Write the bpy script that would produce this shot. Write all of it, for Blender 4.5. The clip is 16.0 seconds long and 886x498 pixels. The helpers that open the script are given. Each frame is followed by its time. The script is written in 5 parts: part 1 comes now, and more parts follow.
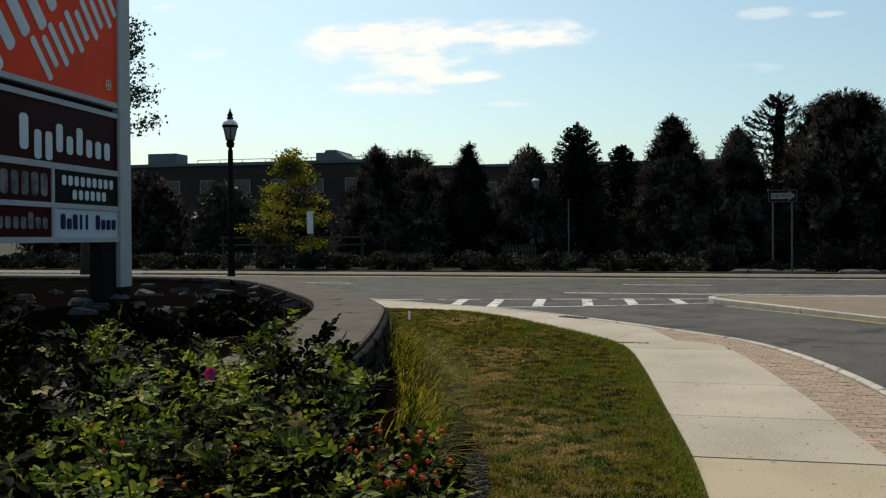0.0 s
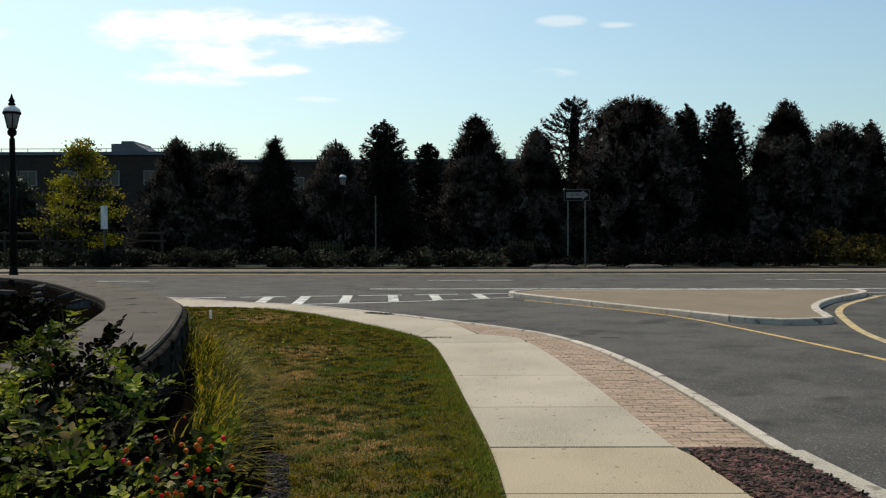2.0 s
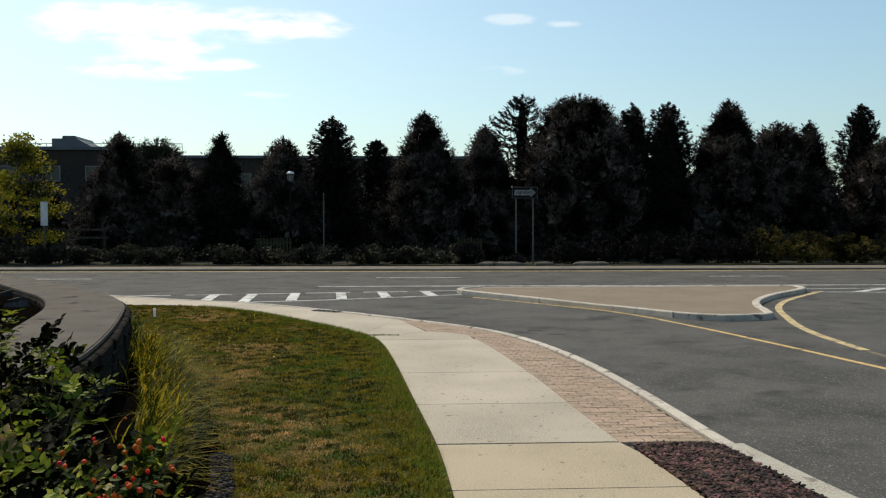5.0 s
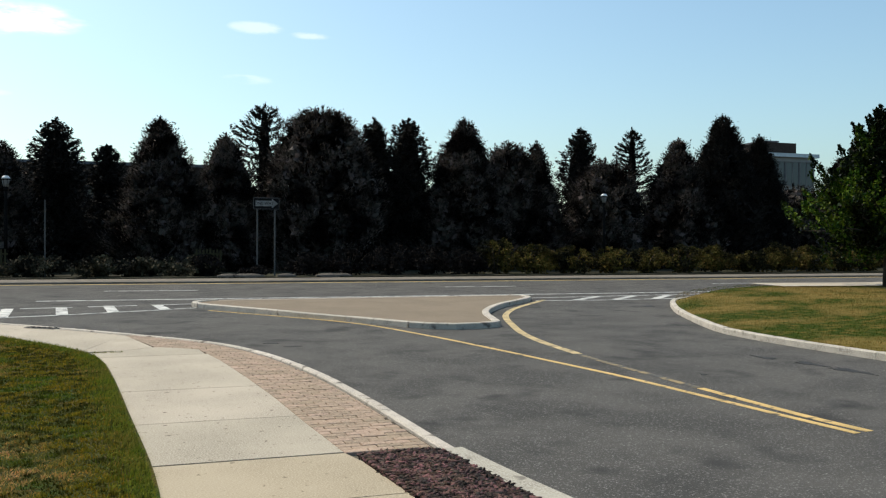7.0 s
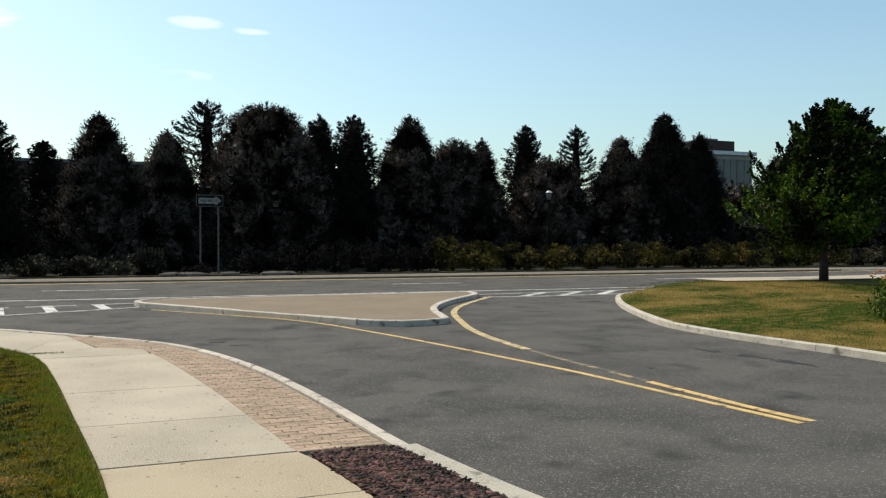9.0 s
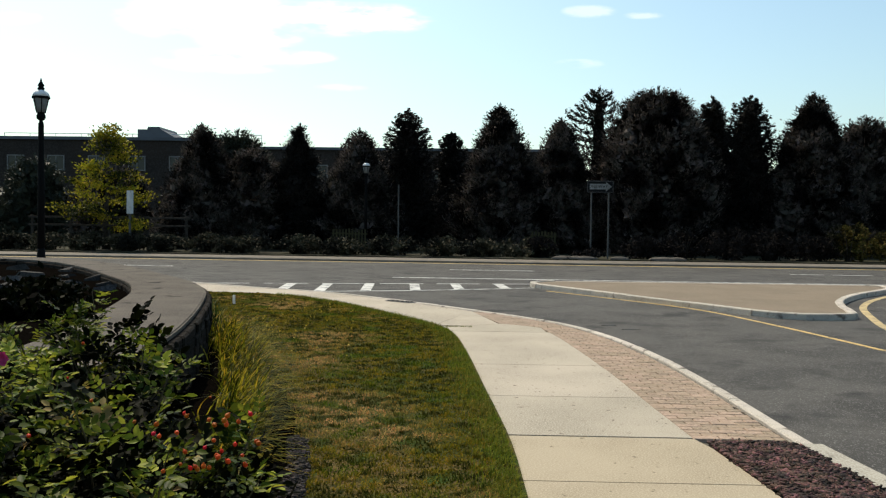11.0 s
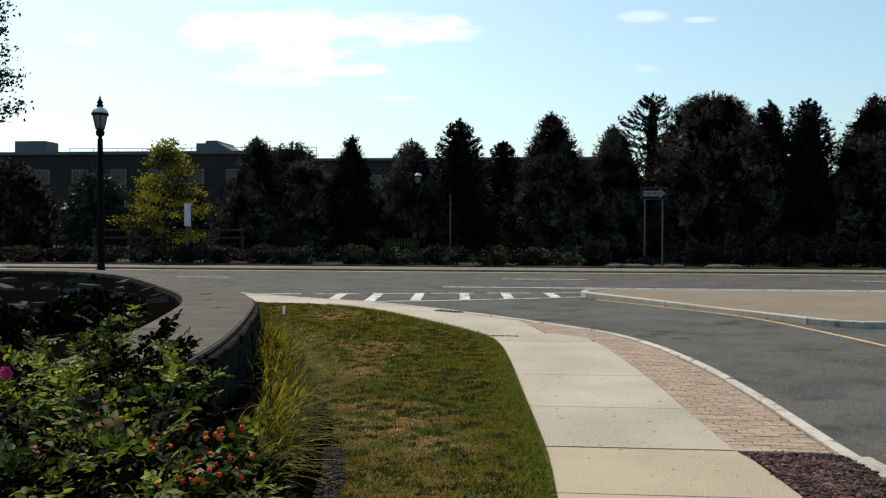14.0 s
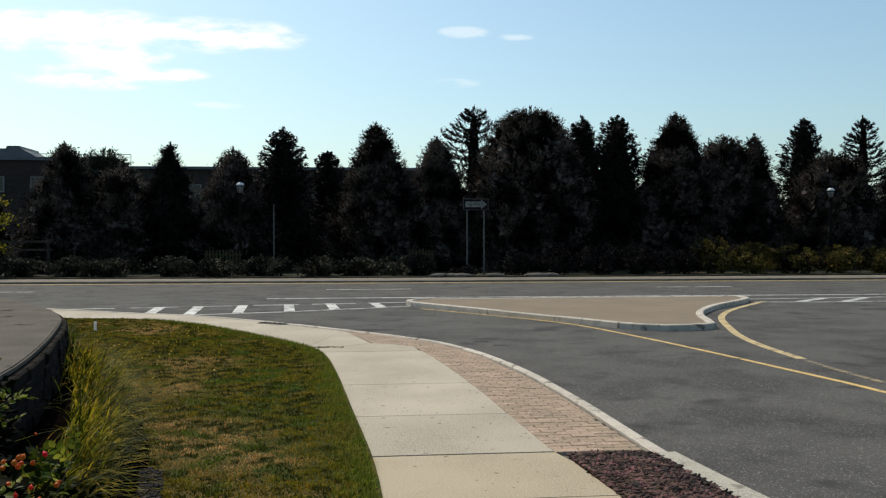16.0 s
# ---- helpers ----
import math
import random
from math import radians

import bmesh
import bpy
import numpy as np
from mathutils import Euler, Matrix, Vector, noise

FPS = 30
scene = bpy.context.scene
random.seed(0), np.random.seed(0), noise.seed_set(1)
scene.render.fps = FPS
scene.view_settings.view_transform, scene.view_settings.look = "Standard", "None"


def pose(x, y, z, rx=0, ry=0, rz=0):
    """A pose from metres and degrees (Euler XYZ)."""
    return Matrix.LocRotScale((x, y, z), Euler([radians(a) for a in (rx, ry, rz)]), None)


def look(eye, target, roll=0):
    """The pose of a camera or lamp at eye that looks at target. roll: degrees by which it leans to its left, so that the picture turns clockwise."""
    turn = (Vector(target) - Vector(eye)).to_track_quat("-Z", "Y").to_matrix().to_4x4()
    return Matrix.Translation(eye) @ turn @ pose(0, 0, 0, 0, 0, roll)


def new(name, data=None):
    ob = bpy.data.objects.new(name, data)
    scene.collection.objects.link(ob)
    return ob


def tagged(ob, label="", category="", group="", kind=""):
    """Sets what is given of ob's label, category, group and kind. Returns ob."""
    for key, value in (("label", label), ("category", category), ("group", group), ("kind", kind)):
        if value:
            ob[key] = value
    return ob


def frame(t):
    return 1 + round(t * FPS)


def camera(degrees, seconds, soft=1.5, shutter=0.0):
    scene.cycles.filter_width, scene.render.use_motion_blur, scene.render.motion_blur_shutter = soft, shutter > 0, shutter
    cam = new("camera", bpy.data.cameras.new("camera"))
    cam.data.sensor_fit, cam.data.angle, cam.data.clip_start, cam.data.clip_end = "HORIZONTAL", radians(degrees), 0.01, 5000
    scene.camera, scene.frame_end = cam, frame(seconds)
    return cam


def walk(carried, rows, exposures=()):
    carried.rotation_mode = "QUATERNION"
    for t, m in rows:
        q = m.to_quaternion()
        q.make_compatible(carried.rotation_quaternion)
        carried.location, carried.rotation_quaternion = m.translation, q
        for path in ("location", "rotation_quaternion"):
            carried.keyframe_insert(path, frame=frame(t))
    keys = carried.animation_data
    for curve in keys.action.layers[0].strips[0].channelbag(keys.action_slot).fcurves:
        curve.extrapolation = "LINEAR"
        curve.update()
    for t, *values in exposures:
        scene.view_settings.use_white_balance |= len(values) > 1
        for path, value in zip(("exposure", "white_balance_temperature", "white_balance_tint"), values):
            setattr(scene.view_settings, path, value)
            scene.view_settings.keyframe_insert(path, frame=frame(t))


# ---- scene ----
cam = camera(52.51, 16.0, soft=1.25)
# seconds, eye x, y, z, yaw, pitch, roll
ROWS = [
    (0.0, -0.134, -0.034, 1.65, 12.35, -0.75, 0.31),
    (0.5, -0.133, -0.015, 1.643, 10.59, -0.79, 0.09),
    (1.0, -0.131, -0.001, 1.651, 8.89, -0.45, -0.19),
    (1.5, -0.085, -0.004, 1.646, 6.44, -0.71, 0.63),
    (2.0, -0.084, 0.003, 1.656, 0.17, -1.04, 0.16),
    (2.5, -0.08, -0.002, 1.655, -2.01, -0.98, 0.09),
    (3.0, -0.069, -0.015, 1.66, -3.33, -1.17, 0.15),
    (5.5, -0.072, 0.004, 1.658, -3.06, -1.25, 0.07),
    (6.0, -0.024, 0.008, 1.651, -4.68, -1.33, 0.16),
    (6.5, 0.039, 0.031, 1.648, -10.31, -1.3, 0.13),
    (7.0, 0.095, 0.036, 1.648, -19.21, -0.44, -0.27),
    (7.5, 0.107, 0.048, 1.64, -25.64, -0.28, -0.48),
    (8.0, 0.103, 0.073, 1.635, -27.95, -0.68, 0.07),
    (8.5, 0.091, 0.087, 1.636, -27.25, -0.65, 0.23),
    (9.0, 0.046, 0.093, 1.634, -22.71, -0.6, -0.03),
    (9.5, -0.017, 0.064, 1.626, -15.08, -1.31, -0.13),
    (10.0, -0.085, -0.006, 1.633, -8.0, -1.96, -0.54),
    (10.2, -0.114, -0.019, 1.633, -6.01, -2.04, -0.68),
    (12.3, 0.007, -0.075, 1.673, 11.02, -1.01, 0.03),
    (12.5, 0.017, -0.078, 1.67, 11.61, -1.16, 0.08),
    (13.0, 0.037, -0.081, 1.663, 11.5, -1.64, -0.26),
    (13.5, 0.054, -0.076, 1.668, 8.94, -1.54, -0.32),
    (14.0, 0.074, -0.039, 1.659, 5.12, -1.15, -0.1),
    (14.5, 0.068, -0.032, 1.653, 0.17, -0.68, 0.28),
    (15.0, 0.049, -0.012, 1.655, -3.79, -0.62, -0.22),
    (15.5, 0.052, -0.017, 1.652, -4.82, -0.58, 0.33),
    (16.0, 0.074, -0.014, 1.656, -6.0, -0.49, 0.13),
]
walk(cam, [(t, pose(x, y, z, 90 + pitch, roll, yaw)) for t, x, y, z, yaw, pitch, roll in ROWS],
     exposures=[(0, -0.42, 6850, 7), (3, -0.3, 6700, 7), (5.5, -0.22, 6750, 7), (7, -0.05, 6550, 7), (8.5, -0.02, 6650, 7), (10, 0.07, 7050, 7), (12.5, -0.2, 6500, 7), (13.1, -0.1, 6700, 7), (14, -0.16, 6600, 7), (16, -0.27, 6600, 7)])

# ---- light ----
SUN_AZ, SUN_EL = radians(35), radians(52)          # to the left of straight ahead, above the horizon
world = bpy.data.worlds.new("world")
scene.world = world
world.use_nodes = True
wn, wl = world.node_tree.nodes, world.node_tree.links
sky = wn.new("ShaderNodeTexSky")
sky.sky_type = "NISHITA"
sky.sun_disc = False
sky.sun_elevation = SUN_EL
sky.sun_rotation = -SUN_AZ
sky.air_density, sky.dust_density, sky.ozone_density = 1.0, 2.0, 2.0
haze = wn.new("ShaderNodeMix")
haze.data_type, haze.blend_type = "RGBA", "MULTIPLY"
haze.inputs["Factor"].default_value, haze.inputs["B"].default_value = 1.0, (0.925, 1.045, 1.0, 1)
wl.new(sky.outputs[0], haze.inputs["A"])
wl.new(haze.outputs["Result"], wn["Background"].inputs[0])
wn["Background"].inputs[1].default_value = 0.175
sun = new("sun", bpy.data.lights.new("sun", "SUN"))
sun.data.energy, sun.data.angle, sun.data.color = 4.05, radians(0.55), (1.0, 0.885, 0.75)
toward = Vector((-math.sin(SUN_AZ) * math.cos(SUN_EL), math.cos(SUN_AZ) * math.cos(SUN_EL), math.sin(SUN_EL)))
sun.matrix_world = look(toward * 60, (0, 0, 0))

# ---- materials ----
def material(name, base, rough=0.8, vary=None, scale=3.0, fine=None, fine_scale=60.0, bump=0.0, bump_scale=80.0, metal=0.0,
             per_object=0.0, per_island=0.0, through_light=0.0, spec=0.2, fine_edge=(0.45, 0.6), edge=(0.4, 0.62), stretch=(1, 1, 1), spots=None, spot_scale=20.0, spot_edge=(0.62, 0.7)):
    """Base colour, broad stains and foliage shade patches (vary), grain (fine), relief, and a random shade for each
    object or island.
    """
    m = bpy.data.materials.new(name)
    m.use_nodes = True
    n, l = m.node_tree.nodes, m.node_tree.links
    b = n["Principled BSDF"]
    b.inputs["Roughness"].default_value = rough
    b.inputs["Metallic"].default_value = metal
    b.inputs["Specular IOR Level"].default_value = spec
    geo = n.new("ShaderNodeNewGeometry")
    mp = n.new("ShaderNodeMapping")
    mp.inputs["Scale"].default_value = stretch
    l.new(geo.outputs["Position"], mp.inputs["Vector"])
    rgb = n.new("ShaderNodeRGB")
    rgb.outputs[0].default_value = (*base, 1)
    out = rgb.outputs[0]

    def layer(out, colour, sc, lo, hi, detail, seed):
        t = n.new("ShaderNodeTexNoise")
        t.noise_dimensions = "4D"
        t.inputs["Scale"].default_value, t.inputs["Detail"].default_value, t.inputs["W"].default_value = sc, detail, seed
        l.new(mp.outputs[0], t.inputs["Vector"])
        r = n.new("ShaderNodeMapRange")
        r.inputs["From Min"].default_value, r.inputs["From Max"].default_value = lo, hi
        l.new(t.outputs["Fac"], r.inputs["Value"])
        x = n.new("ShaderNodeMix")
        x.data_type = "RGBA"
        l.new(r.outputs[0], x.inputs["Factor"])
        l.new(out, x.inputs["A"])
        x.inputs["B"].default_value = (*colour, 1)
        return x.outputs["Result"]
    if vary:
        out = layer(out, vary, scale, *edge, 5.0, 1.3)
    if fine:
        out = layer(out, fine, fine_scale, *fine_edge, 3.0, 4.1)
    if spots:
        out = layer(out, spots, spot_scale, *spot_edge, 2.0, 7.7)
    if per_object or per_island:
        if per_object:
            src, amount = n.new("ShaderNodeObjectInfo").outputs["Random"], per_object
        else:
            src, amount = geo.outputs["Random Per Island"], per_island
        h = n.new("ShaderNodeHueSaturation")
        r = n.new("ShaderNodeMapRange")
        r.inputs["To Min"].default_value, r.inputs["To Max"].default_value = 1 - amount, 1 + amount
        l.new(src, r.inputs["Value"])
        l.new(r.outputs[0], h.inputs["Value"])
        h2 = n.new("ShaderNodeMapRange")
        h2.inputs["To Min"].default_value, h2.inputs["To Max"].default_value = 0.5 + amount * 0.06, 0.5 - amount * 0.06
        l.new(src, h2.inputs["Value"])
        l.new(h2.outputs[0], h.inputs["Hue"])
        l.new(out, h.inputs["Color"])
        out = h.outputs[0]
    l.new(out, b.inputs["Base Color"])
    if bump:
        t = n.new("ShaderNodeTexNoise")
        t.inputs["Scale"].default_value, t.inputs["Detail"].default_value = bump_scale, 4.0
        l.new(mp.outputs[0], t.inputs["Vector"])
        bp = n.new("ShaderNodeBump")
        bp.inputs["Strength"].default_value, bp.inputs["Distance"].default_value = bump, 0.02
        l.new(t.outputs["Fac"], bp.inputs["Height"])
        l.new(bp.outputs[0], b.inputs["Normal"])
    if through_light:
        tr = n.new("ShaderNodeBsdfTranslucent")
        l.new(out, tr.inputs["Color"])
        mx = n.new("ShaderNodeMixShader")
        mx.inputs[0].default_value = through_light
        l.new(b.outputs[0], mx.inputs[1])
        l.new(tr.outputs[0], mx.inputs[2])
        l.new(mx.outputs[0], n["Material Output"].inputs["Surface"])
    return m


ASPHALT = material("asphalt", (0.088, 0.083, 0.075), 0.92, (0.057, 0.0545, 0.05), 0.9, (0.225, 0.213, 0.2), 66, 0.8, 60, fine_edge=(0.55, 0.68), edge=(0.40, 0.62), spots=(0.036, 0.035, 0.034), spot_scale=1.5, spot_edge=(0.56, 0.76))
TAR = material("tar", (0.03, 0.03, 0.031), 0.75, (0.03, 0.03, 0.03), 6, bump=0.4)
CONCRETE = material("concrete", (0.405, 0.352, 0.275), 0.9, (0.29, 0.252, 0.195), 0.8, (0.47, 0.415, 0.33), 70, 0.1, 130, per_object=0.07, spots=(0.13, 0.1, 0.075), spot_scale=16, spot_edge=(0.655, 0.71))
CONCRETE_NEW = material("concrete_tan", (0.385, 0.32, 0.225), 0.9, (0.31, 0.255, 0.175), 1.3, (0.45, 0.38, 0.275), 80, 0.12, 140, spots=(0.2, 0.165, 0.11), spot_scale=15, spot_edge=(0.68, 0.74))
JOINT = material("joint_dirt", (0.10, 0.085, 0.065), 0.95, (0.06, 0.05, 0.04), 8)
BRICK = material("brick", (0.345, 0.252, 0.178), 0.9, (0.27, 0.202, 0.146), 3.0, (0.41, 0.31, 0.228), 45, 0.3, 120, per_object=0.15, spots=(0.12, 0.09, 0.07), spot_scale=22, spot_edge=(0.66, 0.72))
BRICK_FAR = material("brick_far", (0.34, 0.255, 0.184), 0.9, (0.275, 0.207, 0.15), 3.0, (0.41, 0.312, 0.232), 45, 0.3, 120, per_island=0.13)
GRANITE = material("granite", (0.485, 0.43, 0.36), 0.85, (0.33, 0.29, 0.245), 4, (0.58, 0.53, 0.455), 90, 0.4, 120, per_object=0.12, spots=(0.17, 0.145, 0.12), spot_scale=6, spot_edge=(0.58, 0.7))
KERB = material("kerb_concrete", (0.39, 0.36, 0.295), 0.9, (0.28, 0.255, 0.21), 3, (0.46, 0.43, 0.36), 70, 0.25, 120, spots=(0.2, 0.18, 0.15), spot_scale=7)
PAVING = material("island_paving", (0.205, 0.162, 0.115), 0.9, (0.165, 0.13, 0.092), 1.2, (0.245, 0.195, 0.14), 60, 0.4, 60)
MULCH = material("bark_mulch", (0.11, 0.063, 0.048), 0.85, (0.028, 0.019, 0.017), 10, per_island=0.85, bump=0.4)
# soil set near black, taking shade under plants and between stones into its colour
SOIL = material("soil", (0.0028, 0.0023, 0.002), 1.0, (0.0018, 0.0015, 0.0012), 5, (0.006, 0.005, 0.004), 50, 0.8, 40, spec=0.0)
TURF = material("turf", (0.048, 0.050, 0.006), 0.95, (0.13, 0.085, 0.026), 0.75, (0.02, 0.024, 0.004), 45, 0.9, 70, edge=(0.46, 0.6), fine_edge=(0.45, 0.65), spots=(0.035, 0.06, 0.007), spot_scale=3.1, spot_edge=(0.52, 0.66), spec=0.1)
DRY_TURF = material("dry_turf", (0.17, 0.122, 0.036), 0.95, (0.03, 0.048, 0.005), 0.38, (0.11, 0.085, 0.02), 5, 0.6, 60, edge=(0.45, 0.54), fine_edge=(0.48, 0.62), spec=0.05)
DRY_BLADE = material("dry_blade", (0.215, 0.155, 0.045), 0.85, (0.04, 0.062, 0.006), 0.38, fine=(0.13, 0.10, 0.022), fine_scale=5, fine_edge=(0.48, 0.62), edge=(0.45, 0.54), per_island=0.6, through_light=0.2, spec=0.05)
BLADE = material("grass_blade", (0.225, 0.18, 0.015), 0.85, (0.52, 0.34, 0.115), 0.62, fine=(0.05, 0.052, 0.007), fine_scale=6, fine_edge=(0.48, 0.56), edge=(0.49, 0.61), per_island=0.65, through_light=0.25, spec=0.05, spots=(0.095, 0.14, 0.012), spot_scale=1.7, spot_edge=(0.53, 0.66))
GREY_CHIP = material("grey_chip", (0.06, 0.047, 0.042), 0.9, (0.02, 0.017, 0.015), 10, per_island=0.6)
EDGE_BLADE = material("edge_grass_blade", (0.125, 0.165, 0.014), 0.8, (0.15, 0.15, 0.02), 2.0, per_island=0.5, through_light=0.3, spec=0.08)
# dark earth with the tree row's shade put into its colour
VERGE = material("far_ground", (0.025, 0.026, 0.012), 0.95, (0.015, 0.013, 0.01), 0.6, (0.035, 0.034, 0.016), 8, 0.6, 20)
# dark patches put the self-shade between blades into the colour
TUFT = material("ornamental_grass", (0.30, 0.265, 0.018), 0.55, (0.03, 0.038, 0.004), 8, edge=(0.42, 0.54), per_island=0.85, through_light=0.35, spec=0.05)
# dark stone taken further down in colour for the wall's shaded face
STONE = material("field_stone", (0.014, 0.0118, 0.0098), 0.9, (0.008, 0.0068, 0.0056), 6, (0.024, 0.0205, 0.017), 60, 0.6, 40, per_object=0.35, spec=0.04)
ROCK = material("grey_rock", (0.048, 0.045, 0.042), 0.9, (0.025, 0.024, 0.023), 5, (0.07, 0.066, 0.062), 40, 0.5, 40, per_object=0.45, spec=0.04)
COPING = material("coping_stone", (0.115, 0.100, 0.084), 0.9, (0.07, 0.062, 0.054), 1.6, (0.15, 0.132, 0.112), 60, 0.3, 90, spots=(0.025, 0.023, 0.022), spot_scale=4, spec=0.05)
PALE_COPING = material("pale_coping_stone", (0.16, 0.15, 0.135), 0.9, (0.10, 0.095, 0.085), 2, (0.2, 0.19, 0.17), 60, 0.3, 90, spots=(0.06, 0.055, 0.05), spot_scale=5)
WHITE_PAINT = material("road_paint_white", (0.64, 0.63, 0.59), 0.7, (0.42, 0.415, 0.39), 3, spots=(0.14, 0.14, 0.14), spot_scale=5, spot_edge=(0.52, 0.64), bump=0.3)
# granite darkened in colour to stand for the far kerb's shaded face
DARK_KERB = material("darkened_kerb", (0.21, 0.18, 0.145), 0.9, (0.12, 0.105, 0.085), 2, (0.17, 0.15, 0.12), 60)
YELLOW_PAINT = material("road_paint_yellow", (0.64, 0.44, 0.17), 0.8, (0.5, 0.35, 0.14), 3, spots=(0.16, 0.13, 0.08), spot_scale=7, spot_edge=(0.58, 0.68), bump=0.3)
FADED_YELLOW = material("road_paint_faded", (0.33, 0.25, 0.13), 0.8, (0.12, 0.11, 0.09), 4, spots=(0.08, 0.08, 0.075), spot_scale=9, spot_edge=(0.5, 0.6))
BARK = material("bark", (0.055, 0.045, 0.036), 0.95, (0.03, 0.025, 0.02), 8, bump=0.8, bump_scale=30)
# backlit shade is darkened into the needle colour
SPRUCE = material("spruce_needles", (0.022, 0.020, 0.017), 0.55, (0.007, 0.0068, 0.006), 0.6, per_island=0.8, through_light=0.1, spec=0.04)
# backlit shade and pale sunlit flecks both put into this leaf colour
LINDEN = material("backlit_leaf", (0.095, 0.082, 0.069), 0.5, (0.007, 0.006, 0.005), 0.9, edge=(0.42, 0.56), per_island=0.9, through_light=0.2, spec=0.04)
# dark patches imitate the crown's unlit side in the leaf colour
YELLOW_LEAF = material("yellow_green_leaf", (0.32, 0.29, 0.022), 0.6, (0.02, 0.028, 0.008), 0.8, edge=(0.43, 0.57), per_island=0.6, through_light=0.3, spec=0.05)
# dark patches stand in the leaf colour for the crown's self-shade
MAPLE_LEAF = material("maple_leaf", (0.052, 0.10, 0.008), 0.45, (0.005, 0.010, 0.002), 0.8, edge=(0.40, 0.53), per_island=0.85, through_light=0.2, spec=0.08)
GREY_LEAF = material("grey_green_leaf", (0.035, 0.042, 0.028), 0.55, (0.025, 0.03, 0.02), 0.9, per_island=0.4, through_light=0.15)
# dark noise puts the shade deep inside the hedge into its colour
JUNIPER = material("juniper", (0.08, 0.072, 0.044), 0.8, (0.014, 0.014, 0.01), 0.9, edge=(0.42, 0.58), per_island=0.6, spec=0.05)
# shrub colour darkened to take in the hedge's backlit shade
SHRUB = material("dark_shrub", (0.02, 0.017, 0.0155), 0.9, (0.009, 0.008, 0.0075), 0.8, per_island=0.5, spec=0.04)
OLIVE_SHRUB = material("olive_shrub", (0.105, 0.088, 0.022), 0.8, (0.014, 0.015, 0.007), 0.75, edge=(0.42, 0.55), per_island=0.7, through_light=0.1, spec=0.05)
# shade and sun put into two leaf colours; young shoots share the bright
ROSE_LEAF_SHADED = material("shaded_rose_leaf", (0.006, 0.008, 0.002), 0.6, (0.0018, 0.0026, 0.0008), 3, per_island=0.9, through_light=0.08, spec=0.02)
ROSE_LEAF_LIT_YOUNG = material("lit_young_rose_leaf", (0.2, 0.24, 0.026), 0.5, (0.035, 0.052, 0.006), 4, edge=(0.44, 0.56), per_island=0.7, through_light=0.35, spec=0.08)
ROSE_LEAF_DRY = material("yellowing_rose_leaf", (0.3, 0.24, 0.06), 0.55, (0.2, 0.13, 0.04), 6, per_island=0.5, through_light=0.3)
CANE = material("rose_cane", (0.10, 0.075, 0.04), 0.7, (0.06, 0.05, 0.03), 12)
HIP = material("rose_hip", (0.46, 0.04, 0.006), 0.4, (0.52, 0.1, 0.012), 18, per_object=0.35, spec=0.1)
PETAL = material("pink_petal", (0.42, 0.04, 0.15), 0.5, (0.34, 0.03, 0.12), 30, through_light=0.3)
FLOWER = material("orange_petal", (0.66, 0.29, 0.02), 0.5, (0.6, 0.2, 0.012), 10, per_island=0.25, through_light=0.3)
FLOWER_LEAF = material("flower_leaf", (0.04, 0.08, 0.006), 0.6, (0.055, 0.075, 0.007), 4, per_island=0.6, through_light=0.3)
BLACK_METAL = material("black_metal", (0.006, 0.006, 0.0065), 0.6, (0.008, 0.008, 0.008), 20, spec=0.04)
POST_METAL = material("galvanised_post", (0.11, 0.11, 0.105), 0.7, (0.08, 0.08, 0.078), 20, metal=0.2)
WHITE_METAL = material("white_metal", (0.62, 0.64, 0.64), 0.45, (0.52, 0.54, 0.54), 3, spots=(0.35, 0.36, 0.36), spot_scale=5)
SIGN_FRAME = material("sign_frame", (0.40, 0.405, 0.40), 0.6, (0.34, 0.345, 0.34), 2, fine=(0.37, 0.375, 0.37), fine_scale=30, spec=0.04)
ORANGE = material("orange_panel", (0.78, 0.062, 0.02), 0.45, (0.7, 0.055, 0.018), 1.5, spec=0.04)
MAROON = material("maroon_panel", (0.027, 0.0035, 0.0042), 0.45, (0.022, 0.003, 0.0035), 1.5, spec=0.04)
RED_PANEL = material("red_panel", (0.036, 0.0045, 0.0045), 0.45, (0.03, 0.004, 0.004), 1.5, spec=0.04)
DARK_GREEN = material("dark_green_panel", (0.005, 0.0065, 0.006), 0.4, (0.007, 0.009, 0.008), 2, spec=0.04)
PALE_PANEL = material("pale_panel", (0.48, 0.53, 0.57), 0.55, (0.43, 0.48, 0.52), 2, spec=0.04)
LETTER_WHITE = material("white_letter", (0.6, 0.63, 0.64), 0.5, (0.54, 0.57, 0.58), 4, spec=0.04)
LETTER_GREY = material("grey_letter", (0.2, 0.19, 0.185), 0.5, (0.08, 0.08, 0.078), 4, spec=0.04)
# arrow white dimmed in its colour for the sign's shaded face
ARROW_WHITE = material("shaded_arrow_white", (0.28, 0.28, 0.27), 0.6, (0.16, 0.16, 0.155), 4, spec=0.04)
LETTER_NAVY = material("navy_letter", (0.012, 0.014, 0.05), 0.45, (0.015, 0.018, 0.06), 4, spec=0.04)
SIGN_BLACK = material("sign_black", (0.008, 0.008, 0.009), 0.8, (0.012, 0.012, 0.012), 5, spec=0.05)
FACADE = material("building_wall", (0.044, 0.033, 0.027), 0.9, (0.032, 0.027, 0.024), 0.3, (0.052, 0.043, 0.038), 6, spec=0.05)
PALE_FACADE = material("pale_building_wall", (0.34, 0.32, 0.3), 0.9, (0.28, 0.27, 0.25), 0.3)
ROOFING = material("roof_metal", (0.12, 0.13, 0.145), 0.7, (0.1, 0.105, 0.115), 0.5)
